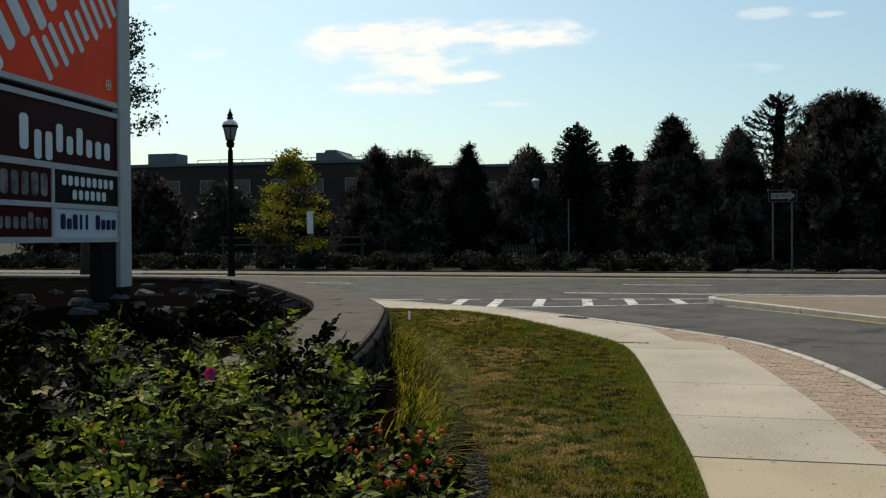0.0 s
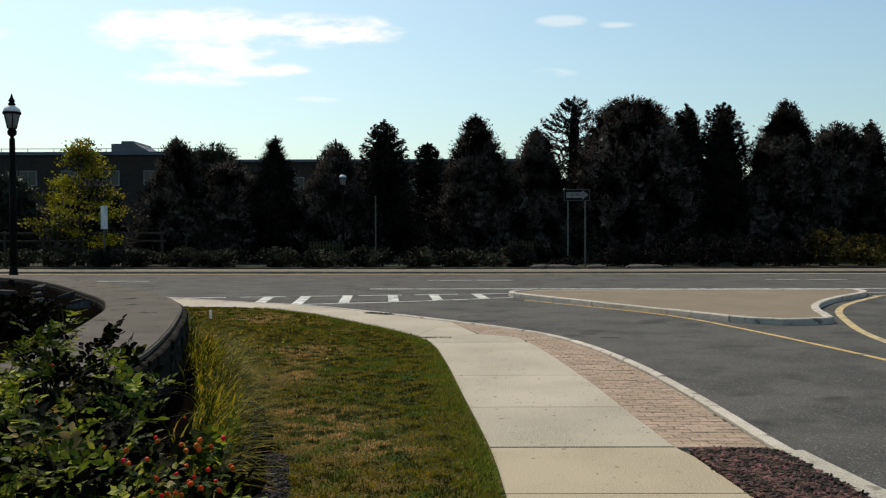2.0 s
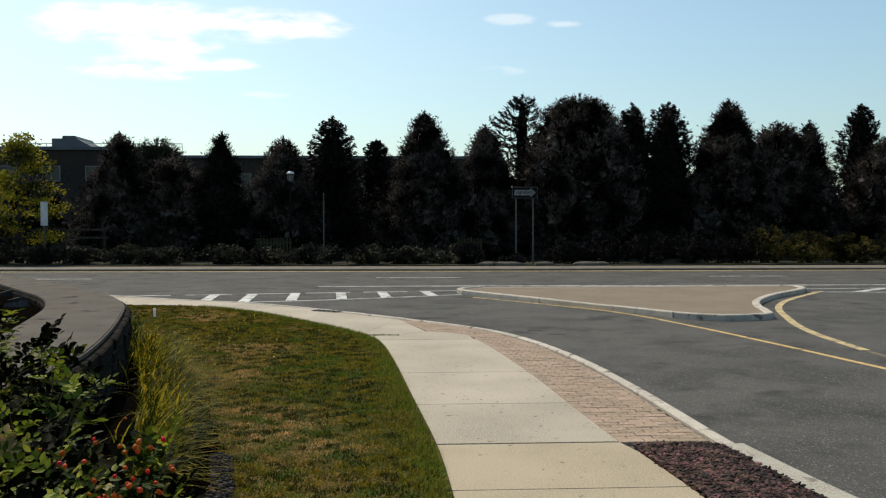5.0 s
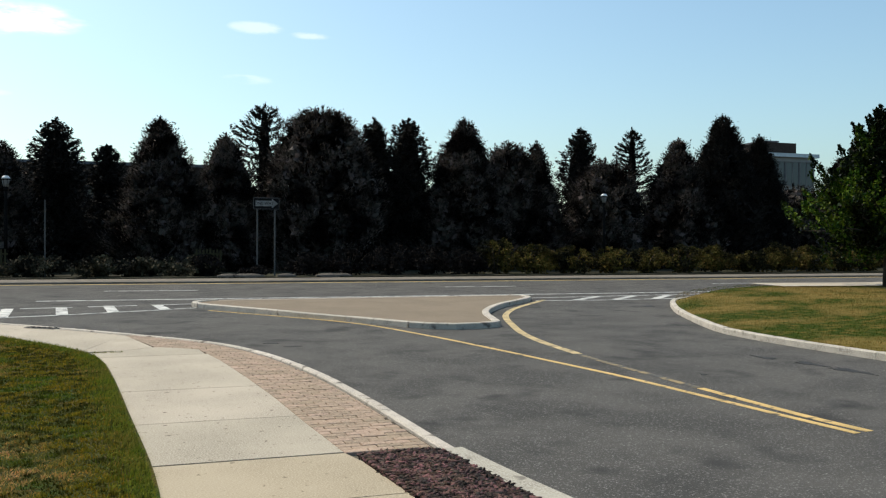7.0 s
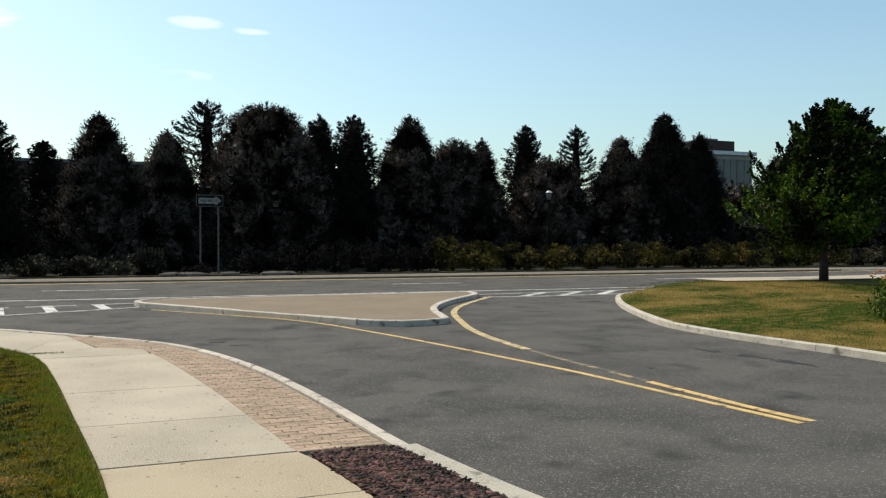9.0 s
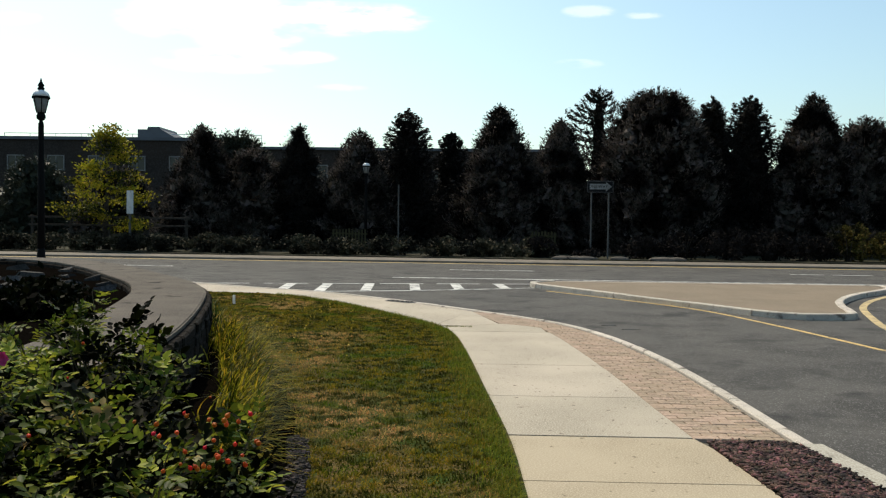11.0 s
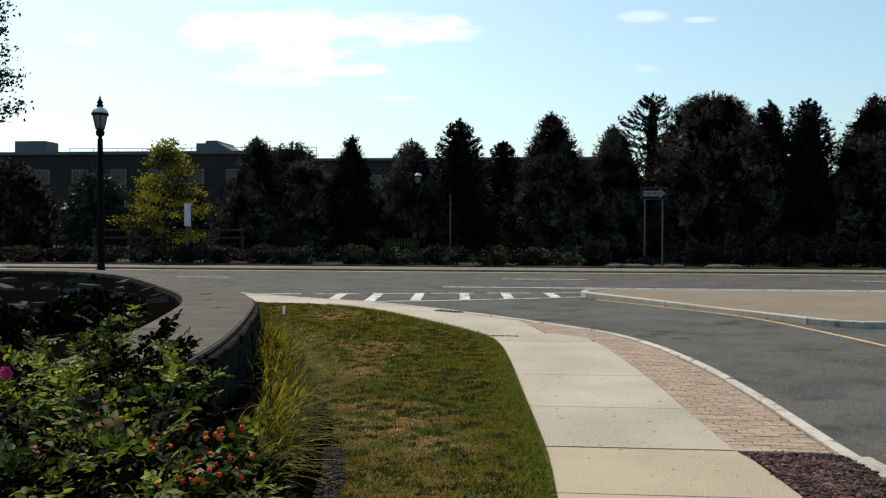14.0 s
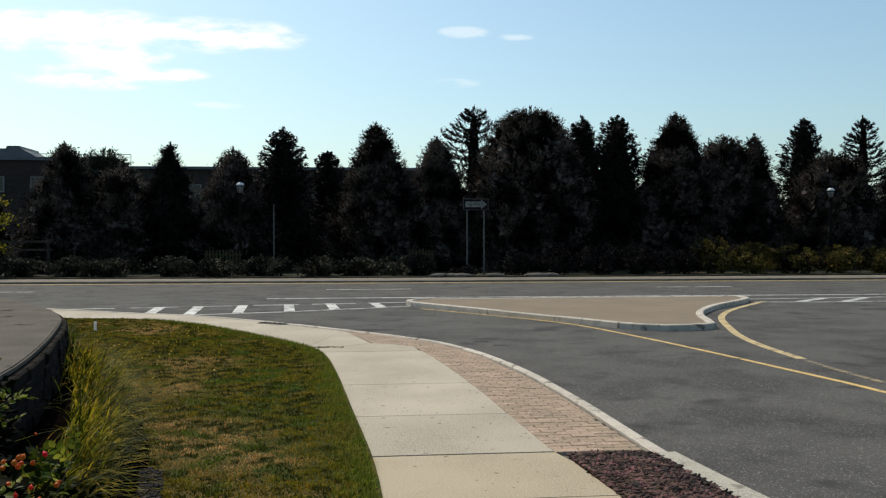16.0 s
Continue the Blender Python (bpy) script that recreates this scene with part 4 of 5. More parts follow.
def maple(x, y, z, label, seed):
    """A wind-leaned crown of leafy shoots over a short trunk."""
    rng = np.random.default_rng(seed)
    np.random.seed(seed)
    t = thing("maple_tree", label, "tree", at=(x, y, z))
    wood = Shape().tube([(0, 0, -0.1), (0.0, 0, 0.9), (0.05, 0, 1.9), (0.2, 0.05, 3.4), (0.45, 0, 4.9)], [0.16, 0.13, 0.11, 0.07, 0.02], 10)
    levels, half, shift = [0, 0.06, 0.23, 0.44, 0.65, 0.81, 0.93, 1.0], [1.3, 2.0, 2.55, 2.6, 2.3, 1.75, 0.9, 0.2], [-0.3, -0.3, -0.1, 0.0, 0.45, 0.65, 0.5, 0.4]
    low, high = 1.25, 6.0
    cens, dirs, sizes = [], [], []
    for k in range(330):
        h, az = rng.random() ** 0.85, rng.uniform(0, 6.28319)
        u = rng.uniform(0.35, 1.0) ** 0.55
        lump = 1 + 0.17 * math.sin(3 * az + 7 * h) + 0.13 * math.sin(5 * az - 13 * h + 1)
        r = np.interp(h, levels, half) * u * lump * (rng.uniform(0.82, 1.0) if k % 4 else rng.uniform(1.0, 1.22))
        tip = np.array([np.interp(h, levels, shift) + r * math.cos(az), r * math.sin(az), low + h * (high - low)])
        aim = unit(np.array([math.cos(az) * 0.7 + 0.35, math.sin(az) * 0.7, 0.35 + 0.7 * h]))
        length = rng.uniform(0.5, 1.0)
        root = tip - aim * length
        if k % 5 == 0:
            fork = np.array([0.05 + 0.35 * max(0, tip[2] - 2.2) / 3, 0, max(1.5, tip[2] - 0.55 * r - 0.3)])
            wood.tube([fork, fork * 0.5 + root * 0.5 + [0, 0, 0.1], root, tip], [0.045, 0.028, 0.014, 0.004], 5)
        m = 115
        w = rng.random(m) ** 0.8
        cens.append(root + (tip - root) * w[:, None] + rng.normal(0, 1, (m, 3)) * (0.105 * (1.12 - w))[:, None])
        dirs.append(aim * 0.8 + rng.normal(0, 0.6, (m, 3)))
        sizes.append(0.112 * rng.uniform(0.65, 1.3, m))
    m = 10000
    h, az = rng.random(m), rng.uniform(0, 6.28319, m)
    r = np.interp(h, levels, half) * 0.68 * np.sqrt(rng.random(m))
    cens.append(np.stack([np.interp(h, levels, shift) + r * np.cos(az), r * np.sin(az), low + 0.15 + h * (high - low - 0.4)], 1))
    dirs.append(rng.normal(size=(m, 3)))
    sizes.append(0.19 * rng.uniform(0.7, 1.3, m))
    part("trunk", wood, BARK, t, smooth=True)
    ln = np.concatenate(sizes)
    leaves("crown", np.concatenate(cens), np.concatenate(dirs), ln, ln * 0.62, MAPLE_LEAF, t)


maple(22.8, 22.3, 0.28, "green maple with an airy wind-leaned crown on the lawn", 92)

# added leaf backing further back, closing the bright gaps between the trunks
rng = np.random.default_rng(7)
n = 24000
cx = rng.uniform(-12, 95, n)
cz = rng.beta(1.6, 1.5, n) * (4.2 + 0.8 * np.sin(cx * 0.7) + 0.6 * np.sin(cx * 1.9))
np.random.seed(7)
tagged(leaves("far_woods", np.stack([cx, 57 + rng.normal(0, 1.0, n), cz], 1), rng.normal(size=(n, 3)), 0.4 * rng.uniform(0.6, 1.3, n), 0.25, LINDEN, None, "dark leaf backing added behind the tree row"), category="woods", kind="stuff")

# hedge: low junipers, then taller shrubs
def far_y(x):
    return float(np.interp(x, [p[0] for p in FAR], [p[1] for p in FAR]))


k = 0
x = -46.0
while x < 4.5:
    k += 1
    rx = random.uniform(1.3, 1.9)
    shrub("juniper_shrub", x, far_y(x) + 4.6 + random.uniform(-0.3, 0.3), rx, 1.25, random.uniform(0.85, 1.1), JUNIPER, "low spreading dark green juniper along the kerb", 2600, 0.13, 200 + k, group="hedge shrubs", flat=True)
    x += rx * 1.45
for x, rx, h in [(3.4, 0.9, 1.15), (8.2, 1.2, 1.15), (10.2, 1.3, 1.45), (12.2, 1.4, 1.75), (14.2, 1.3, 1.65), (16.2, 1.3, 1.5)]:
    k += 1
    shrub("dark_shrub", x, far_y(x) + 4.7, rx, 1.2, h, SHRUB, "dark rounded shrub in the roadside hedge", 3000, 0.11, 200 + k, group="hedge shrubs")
x = 17.9
while x < 60:
    k += 1
    rx = random.uniform(1.2, 1.7)
    h = (2.0 if x < 20 else random.uniform(1.45, 1.8)) if x < 45 else 1.35
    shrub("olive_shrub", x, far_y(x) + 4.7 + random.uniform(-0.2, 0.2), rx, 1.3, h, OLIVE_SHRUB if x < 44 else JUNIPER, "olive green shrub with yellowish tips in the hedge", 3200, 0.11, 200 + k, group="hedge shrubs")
    x += rx * 1.4
shrub("flowering_shrub", 5.6, far_y(5.6) + 3.7, 0.9, 0.5, 0.5, SHRUB, "small dusty purple flowering plant below the sign", 700, 0.12, 330, group="")

# ---- lamps and signs across the road ----
def street_lamp(x, y, height, label, s=1.0, z=0.0, group="street lamps", cap=None):
    t = thing("street_lamp", label, "street lamp", group, at=(x, y, z))
    H = height
    part("base", Shape().lathe(0, 0, [(0.19 * s, 0), (0.19 * s, 0.1), (0.16 * s, 0.14), (0.15 * s, 0.45), (0.11 * s, 0.55), (0.1 * s, 0.75), (0.075 * s, 0.82)]), BLACK_METAL, t, smooth=True)
    part("pole", Shape().lathe(0, 0, [(0.095 * s, 0.8), (0.088 * s, H * 0.5), (0.072 * s, H - 1.12 * s), (0.075 * s, H - 1.1 * s), (0.05 * s, H - 1.05 * s), (0.05 * s, H - 1.0 * s)]), BLACK_METAL, t, smooth=True)
    part("collar", Shape().lathe(0, 0, [(0.05 * s, H - 1.02 * s), (0.11 * s, H - 0.97 * s), (0.12 * s, H - 0.88 * s), (0.09 * s, H - 0.82 * s), (0.13 * s, H - 0.8 * s)]), BLACK_METAL, t, smooth=True)
    part("lantern", Shape().lathe(0, 0, [(0.12 * s, H - 0.8 * s), (0.17 * s, H - 0.6 * s), (0.205 * s, H - 0.42 * s), (0.2 * s, H - 0.4 * s)], 20), LAMP_GLASS, t, "smoked ribbed lantern glass", smooth=True)
    for k in range(6):
        a = 6.28319 * k / 6
        part("rib", Shape().tube([(0.125 * s * math.cos(a), 0.125 * s * math.sin(a), H - 0.8 * s), (0.215 * s * math.cos(a), 0.215 * s * math.sin(a), H - 0.41 * s)], 0.012 * s, 5), BLACK_METAL, t)
    part("rim", Shape().lathe(0, 0, [(0.22 * s, H - 0.43 * s), (0.235 * s, H - 0.41 * s), (0.235 * s, H - 0.37 * s), (0.2 * s, H - 0.35 * s)], 20), BLACK_METAL, t, smooth=True)
    part("dome", Shape().lathe(0, 0, [(0.225 * s, H - 0.37 * s), (0.2 * s, H - 0.28 * s), (0.14 * s, H - 0.22 * s), (0.07 * s, H - 0.19 * s)], 20), cap or LAMP_WHITE, t, "reflective dome", smooth=True)
    part("finial", Shape().lathe(0, 0, [(0.07 * s, H - 0.2 * s), (0.1 * s, H - 0.15 * s), (0.06 * s, H - 0.1 * s), (0.09 * s, H - 0.07 * s), (0.05 * s, H), (0.03 * s, H + 0.05 * s), (0.012 * s, H + 0.13 * s)]), BLACK_METAL, t, smooth=True)
    return t


street_lamp(-13.1, 27.0, 5.82, "black post lamp with lantern head and pale dome", 1.12, ROAD_Z)
street_lamp(-5.25, 45.2, 4.75, "distant black post lamp with a white-topped lantern", 0.85)
street_lamp(25.5, 45.2, 4.6, "distant black post lamp with a white-topped lantern", 0.85)
street_lamp(33.2, 26.6, 2.52, "small black garden lamp on a thin post", 0.5, -0.1, cap=POST_METAL)

one_way = thing("one_way_sign", "black and white one way arrow sign on two posts", "road sign", at=(6.09, 42.3, 0.03))
for x in (-0.41, 0.40):
    part("post", Shape().box(x - 0.035, x + 0.035, 0.02, 0.06, -0.2, 3.62, 0.006), POST_METAL, one_way)
part("plate", Shape().box(-0.615, 0.615, -0.005, 0.015, 3.1, 3.66, 0.004), SIGN_BLACK, one_way)
border = Shape()
for a in [(-0.6, 0.6, 3.63, 3.645), (-0.6, 0.6, 3.115, 3.13), (-0.6, -0.585, 3.13, 3.63), (0.585, 0.6, 3.13, 3.63)]:
    border.box(a[0], a[1], -0.009, -0.004, a[2], a[3])
part("border", border, LETTER_GREY, one_way)
arrow = Shape()
prof = [(-0.5, 3.25), (0.26, 3.25), (0.26, 3.16), (0.54, 3.38), (0.26, 3.60), (0.26, 3.51), (-0.5, 3.51)]
arrow.add([(x, -0.009, z) for x, z in prof] + [(x, -0.004, z) for x, z in prof], [tuple(range(7)), tuple(range(13, 6, -1))])
part("arrow", arrow, ARROW_WHITE, one_way, "white arrow")


def words(text, size, mat, parent, m):
    cu = bpy.data.curves.new("lettering", "FONT")
    cu.body, cu.size, cu.extrude, cu.align_x, cu.align_y = text, size, 0.003, "CENTER", "CENTER"
    ob = new("lettering", cu)
    me = bpy.data.meshes.new_from_object(ob)
    bpy.data.objects.remove(ob)
    me.materials.clear()
    me.materials.append(mat)
    ob = new("lettering", me)
    ob.parent = parent
    ob.matrix_basis = m
    return ob


words("ONE WAY", 0.19, SIGN_BLACK, one_way, pose(-0.1, -0.013, 3.38, 90, 0, 0))

pole = thing("sign_post", "thin bare metal sign post in the hedge", "post", at=(-3.45, 43.2, 0.03))
part("post", Shape().box(-0.03, 0.03, -0.02, 0.02, -0.1, 3.4, 0.005), POST_METAL, pole)
part("plate", Shape().box(-0.006, 0.006, -0.2, 0.2, 2.9, 3.35, 0.002), POST_METAL, pole, "sign plate seen edge on")

board = thing("banner_sign", "white upright board sign on a short post", "sign", at=(-16.9, 44.2, 0.03))
part("post", Shape().box(-0.05, 0.05, -0.05, 0.05, -0.1, 2.1, 0.01), POST_METAL, board)
b = part("panel", Shape().box(-0.08, 0.08, -0.19, 0.19, 1.85, 3.0, 0.01), WHITE_METAL, board)
b.rotation_euler = (0, 0, radians(52))

rail = thing("timber_fence", "low dark rail fence behind the junipers", "fence", at=(-18.5, 45.6, 0.03))
for k in range(5):
    part("post", Shape().box(-4 + 2 * k - 0.06, -4 + 2 * k + 0.06, -0.06, 0.06, -0.1, 1.75, 0.01), BARK, rail)
for z in (1.2, 1.6):
    part("rail", Shape().box(-4.2, 4.2, -0.09, -0.06, z, z + 0.1, 0.01), BARK, rail)
for x0, cnt in ((-6.9, 11), (3.1, 8)):
    f = thing("picket_fence", "short weathered yellowish picket fence behind the hedge", "fence", "picket fences", at=(x0, 45.0, 0.03))
    for k in range(cnt):
        part("picket", Shape().box(0.16 * k, 0.16 * k + 0.09, -0.012, 0.012, 0, 1.22 + random.uniform(-0.04, 0.04)), FENCE_WOOD, f)
    for z in (0.4, 0.95):
        part("rail", Shape().box(-0.05, 0.16 * cnt, 0.012, 0.04, z, z + 0.08), FENCE_WOOD, f)
rockery = [(4.3, 0.35), (4.9, 0.28), (5.3, 0.4), (6.9, 0.3), (8.9, 0.45), (9.5, 0.3)]
for x, s in rockery:
    st = Shape().lathe(0, 0, [(s * 1.1, 0), (s, 0.12), (s * 0.55, 0.2), (s * 0.1, 0.22)], 7)
    ob = tagged(part("boulder", st, COPING), "flat pale boulder at the hedge foot", "rock", "hedge boulders")
    ob.location = (x, far_y(x) + 3.2, 0.0)
    ob.scale = (1.5, 0.7, 0.8)

# ---- buildings ----
def window(parent, x, y, z, w, h, bars=1, pane=DARK_GLASS):
    fr = Shape()
    for a in ((x - w / 2 - 0.12, x + w / 2 + 0.12, z - 0.12, z), (x - w / 2 - 0.12, x + w / 2 + 0.12, z + h, z + h + 0.12), (x - w / 2 - 0.12, x - w / 2, z, z + h), (x + w / 2, x + w / 2 + 0.12, z, z + h)):
        fr.box(a[0], a[1], y - 0.12, y + 0.05, a[2], a[3])
    for k in range(bars):
        c = x - w / 2 + w * (k + 1) / (bars + 1)
        fr.box(c - 0.05, c + 0.05, y - 0.08, y + 0.05, z, z + h)
    o = part("window", fr, WINDOW_FRAME, parent)
    part("pane", Shape().box(x - w / 2, x + w / 2, y - 0.03, y + 0.02, z, z + h), pane, o)


office = thing("office_building", "long two-storey brown office building behind the trees", "building", at=(-30, 100, 0))
part("wall", Shape().box(-42, 0, 0, 18, 0, 10.4), FACADE, office)
part("wing", Shape().box(0, 42, 2, 18, 0, 9.7), FACADE, office)
part("parapet", Shape().box(-42, 0.2, -0.25, 18.2, 10.4, 10.75), ROOFING, office)
part("parapet", Shape().box(0.2, 42, 1.7, 18.2, 9.7, 10.0), ROOFING, office)
part("railing", Shape().box(-24, 6, 3, 3.06, 11.35, 11.43).box(-24, 6, 3, 3.06, 11.0, 11.05), WHITE_METAL, office)
for k in range(11):
    part("railing_post", Shape().box(-24 + 3 * k, -23.94 + 3 * k, 3, 3.06, 9.9, 11.4), WHITE_METAL, office)
part("penthouse", Shape().box(-30.2, -26.4, 2, 5, 10.7, 12.25), ROOFING, office, "grey rooftop plant room")
mono = Shape()
pr = [(-8.0, 10.3), (-2.2, 10.3), (-2.7, 10.4), (-5.3, 11.85), (-5.5, 12.15), (-6.8, 12.15), (-6.9, 11.85), (-8.0, 11.85)]
mono.add([(x, 2, z) for x, z in pr] + [(x, 8, z) for x, z in pr], [tuple(range(8)), tuple(range(15, 7, -1))] + [(i, 8 + i, 8 + (i + 1) % 8, (i + 1) % 8) for i in range(8)])
part("roof_hood", mono, ROOFING, office, "sloped grey rooftop hood")
for k in range(9):
    for z in (3.2, 7.1):
        window(office, -39.5 + 4.6 * k, 0, z, 1.7, 1.45, 1)
for k in range(8):
    window(office, 3 + 4.8 * k, 2, 6.4, 2.3, 1.5, 1)

pale = thing("pale_office_block", "pale office block with ribbon glazing above the trees", "building", at=(80, 100, 0))
part("wall", Shape().box(1.0, 9.0, 0, 16, 0, 13.4), PALE_FACADE, pale)
part("roof_edge", Shape().box(0.7, 9.4, -0.5, 16.3, 13.4, 13.9), WHITE_METAL, pale)
part("penthouse", Shape().box(2.4, 7.6, 2, 8, 13.9, 15.6), FACADE, pale, "brick rooftop plant room")
part("penthouse_cap", Shape().box(2.2, 4.5, 1.8, 8.2, 15.6, 15.8), ROOFING, pale)
for k in range(3, 7):
    window(pale, -6.5 + 2.35 * k, 0, 9.6, 2.05, 3.1, 1, BLUE_GLASS)

# ---- the tall shop sign in the raised bed ----
# local x runs along the sign from its far end towards the near end; faces look along +y of the sign
sign = thing("pylon_sign", "tall white-framed shop pylon sign with coloured panels", "sign", at=(-10.43, 16.70, 0.0))
sign.rotation_euler = (0, 0, radians(-86.4))
DEP = 0.28
S_MID, S_END = 2.72, 4.98
for x0, x1 in ((0.0, 0.46), (S_END, S_END + 0.46)):
    part("post", Shape().box(x0, x1, -DEP, 0.06, 0.68, 7.9, 0.02), SIGN_FRAME, sign, "white box column")
    part("plinth", Shape().box(x0 + 0.03, x1 - 0.03, -DEP + 0.03, 0.03, 0.3, 0.68, 0.02), SIGN_BLACK, sign, "dark foot of the column")
part("support", Shape().box(0.5, 1.05, -DEP, -0.02, 0.3, 1.6, 0.01), SIGN_BLACK, sign, "dark steel support leg")
part("support", Shape().box(S_END - 0.55, S_END - 0.04, -DEP, -0.02, 0.3, 1.6, 0.01), SIGN_BLACK, sign, "dark steel support leg")
for z0, z1 in ((1.59, 1.69), (2.21, 2.30), (2.90, 3.01), (4.06, 4.16), (4.27, 4.37), (7.7, 7.9)):
    part("cross_rail", Shape().box(0.46, S_END, -DEP, 0.03, z0, z1, 0.008), SIGN_FRAME, sign)
part("mullion", Shape().box(S_MID - 0.04, S_MID + 0.04, -DEP, 0.028, 1.69, 2.90), SIGN_FRAME, sign)
part("recess", Shape().box(0.46, S_END, -DEP + 0.02, -0.1, 4.16, 4.27), SIGN_BLACK, sign, "dark gap between panels")


def panel(x0, x1, z0, z1, mat, label):
    return part("panel", Shape().box(x0, x1, -DEP + 0.02, 0.0, z0, z1), mat, sign, label)


def bars(parent, rects, mat, slant=0.0):
    """Raised strokes: centre along the panel and up it, width, height."""
    for x, z, w, h in rects:
        c = min(w, h) * 0.22
        prof = [(-w / 2 + c, -h / 2), (w / 2 - c, -h / 2), (w / 2, -h / 2 + c), (w / 2, h / 2 - c), (w / 2 - c, h / 2), (-w / 2 + c, h / 2), (-w / 2, h / 2 - c), (-w / 2, -h / 2 + c)]
        sh = Shape().add([(a, 0.0, b) for a, b in prof] + [(a, 0.012, b) for a, b in prof],
                         [tuple(range(7, -1, -1)), tuple(range(8, 16))] + [(k, (k + 1) % 8, 8 + (k + 1) % 8, 8 + k) for k in range(8)])
        ob = part("mark", sh, mat, parent)
        ob.matrix_basis = pose(x, 0.001, z, 0, slant, 0)


p = panel(0.46, S_END, 4.37, 7.7, ORANGE, "orange panel with white slanting strokes")
bars(p, [(4.62 - 0.40 * k, 4.95 + 0.31 * k, 0.27, 1.25 if k % 3 else 1.5) for k in range(9)], LETTER_WHITE, 42)
bars(p, [(3.0 - 0.255 * k, 4.78 + 0.172 * k, 0.15, 0.85 if k % 2 == 0 else 0.62) for k in range(10)], LETTER_WHITE, 42)
bars(p, [(0.78, 4.60, 0.13, 0.022), (0.78, 4.78, 0.13, 0.022), (0.70, 4.69, 0.022, 0.13), (0.86, 4.69, 0.022, 0.13), (0.78, 4.69, 0.05, 0.09)], LETTER_WHITE)
p = panel(0.46, S_END, 3.01, 4.06, MAROON, "maroon panel with white strokes")
bars(p, [(3.53, 3.47, 0.24, 0.60)] + [(3.14 - 0.325 * k, 3.36 + (0.1 if k in (2, 4) else -0.07 if k < 2 else 0), 0.20, 0.50 if k in (0, 1, 2, 4) else 0.33) for k in range(8)], LETTER_WHITE)
bars(p, [(4.5, 3.86, 0.36, 0.05), (4.5, 3.2, 0.4, 0.05), (4.76, 3.53, 0.05, 0.5), (4.22, 3.53, 0.05, 0.5)], LETTER_GREY)
p = panel(S_MID + 0.04, S_END, 2.30, 2.90, RED_PANEL, "dark red panel with grey strokes")
bars(p, [(4.62 - 0.275 * k, 2.60, 0.19, 0.40) for k in range(7)], LETTER_GREY)
p = panel(0.46, S_MID - 0.04, 2.30, 2.90, DARK_GREEN, "near-black panel with two rows of white strokes")
bars(p, [(2.36 - 0.205 * k, 2.72, 0.13, 0.18) for k in range(9)] + [(2.02 - 0.205 * k, 2.47, 0.13, 0.18) for k in range(6)], LETTER_WHITE)
p = panel(S_MID + 0.04, S_END, 1.69, 2.21, RED_PANEL, "dark red panel with grey strokes")
bars(p, [(4.8 - 0.205 * k, 1.97 if k in (0, 2, 7) else 1.93, 0.14, 0.28 if k in (0, 2, 7) else 0.2) for k in range(10)], LETTER_GREY)
p = panel(0.46, S_MID - 0.04, 1.69, 2.21, PALE_PANEL, "pale panel with navy strokes")
bars(p, [(2.40 - 0.196 * k, 1.97 if k in (0, 2, 3, 4, 6) else 1.93, 0.07 if k in (3, 4) else 0.145, 0.28 if k in (0, 2, 3, 4, 6) else 0.2) for k in range(10) if k != 5], LETTER_NAVY)

# slabs of rock in the raised bed
bed_edge = offset(resample(L_WALL, 71), 1.35)
for k in range(120):
    s = random.uniform(0.08, 0.24)
    x, y = random.uniform(-13.5, -6.0), random.uniform(12.5, 20.5)
    limit = max([p[0] for p in bed_edge if abs(p[1] - y) < 0.9 and p[1] > 7] or [-99])
    if x > limit or random.random() < 0.35:
        continue
    ring = sorted(random.uniform(0, 6.28) for _ in range(7))
    lo = [(s * 1.5 * math.cos(a) * random.uniform(0.8, 1.15), s * math.sin(a) * random.uniform(0.8, 1.15)) for a in ring]
    top = [(x0 * 0.72, y0 * 0.72) for x0, y0 in lo]
    h = s * random.uniform(0.25, 0.5)
    st = Shape().add([(x0, y0, -0.04) for x0, y0 in lo] + [(x0, y0, h) for x0, y0 in top], [tuple(range(7, 14))] + [(i, (i + 1) % 7, 7 + (i + 1) % 7, 7 + i) for i in range(7)])
    ob = tagged(part("rock_slab", st, ROCK), "flat grey rock lying in the raised bed", "rock", "bed rocks")
    ob.matrix_basis = pose(x, y, 0.46, random.uniform(-14, 14), random.uniform(-14, 14), random.uniform(0, 180))
marker = thing("marker_stake", "short white plastic marker stake in the lawn", "stake", at=(-4.6, 17.2, 0.0))
part("stake", Shape().box(-0.025, 0.025, -0.01, 0.01, -0.05, 0.19, 0.004), STAKE_PLASTIC, marker)

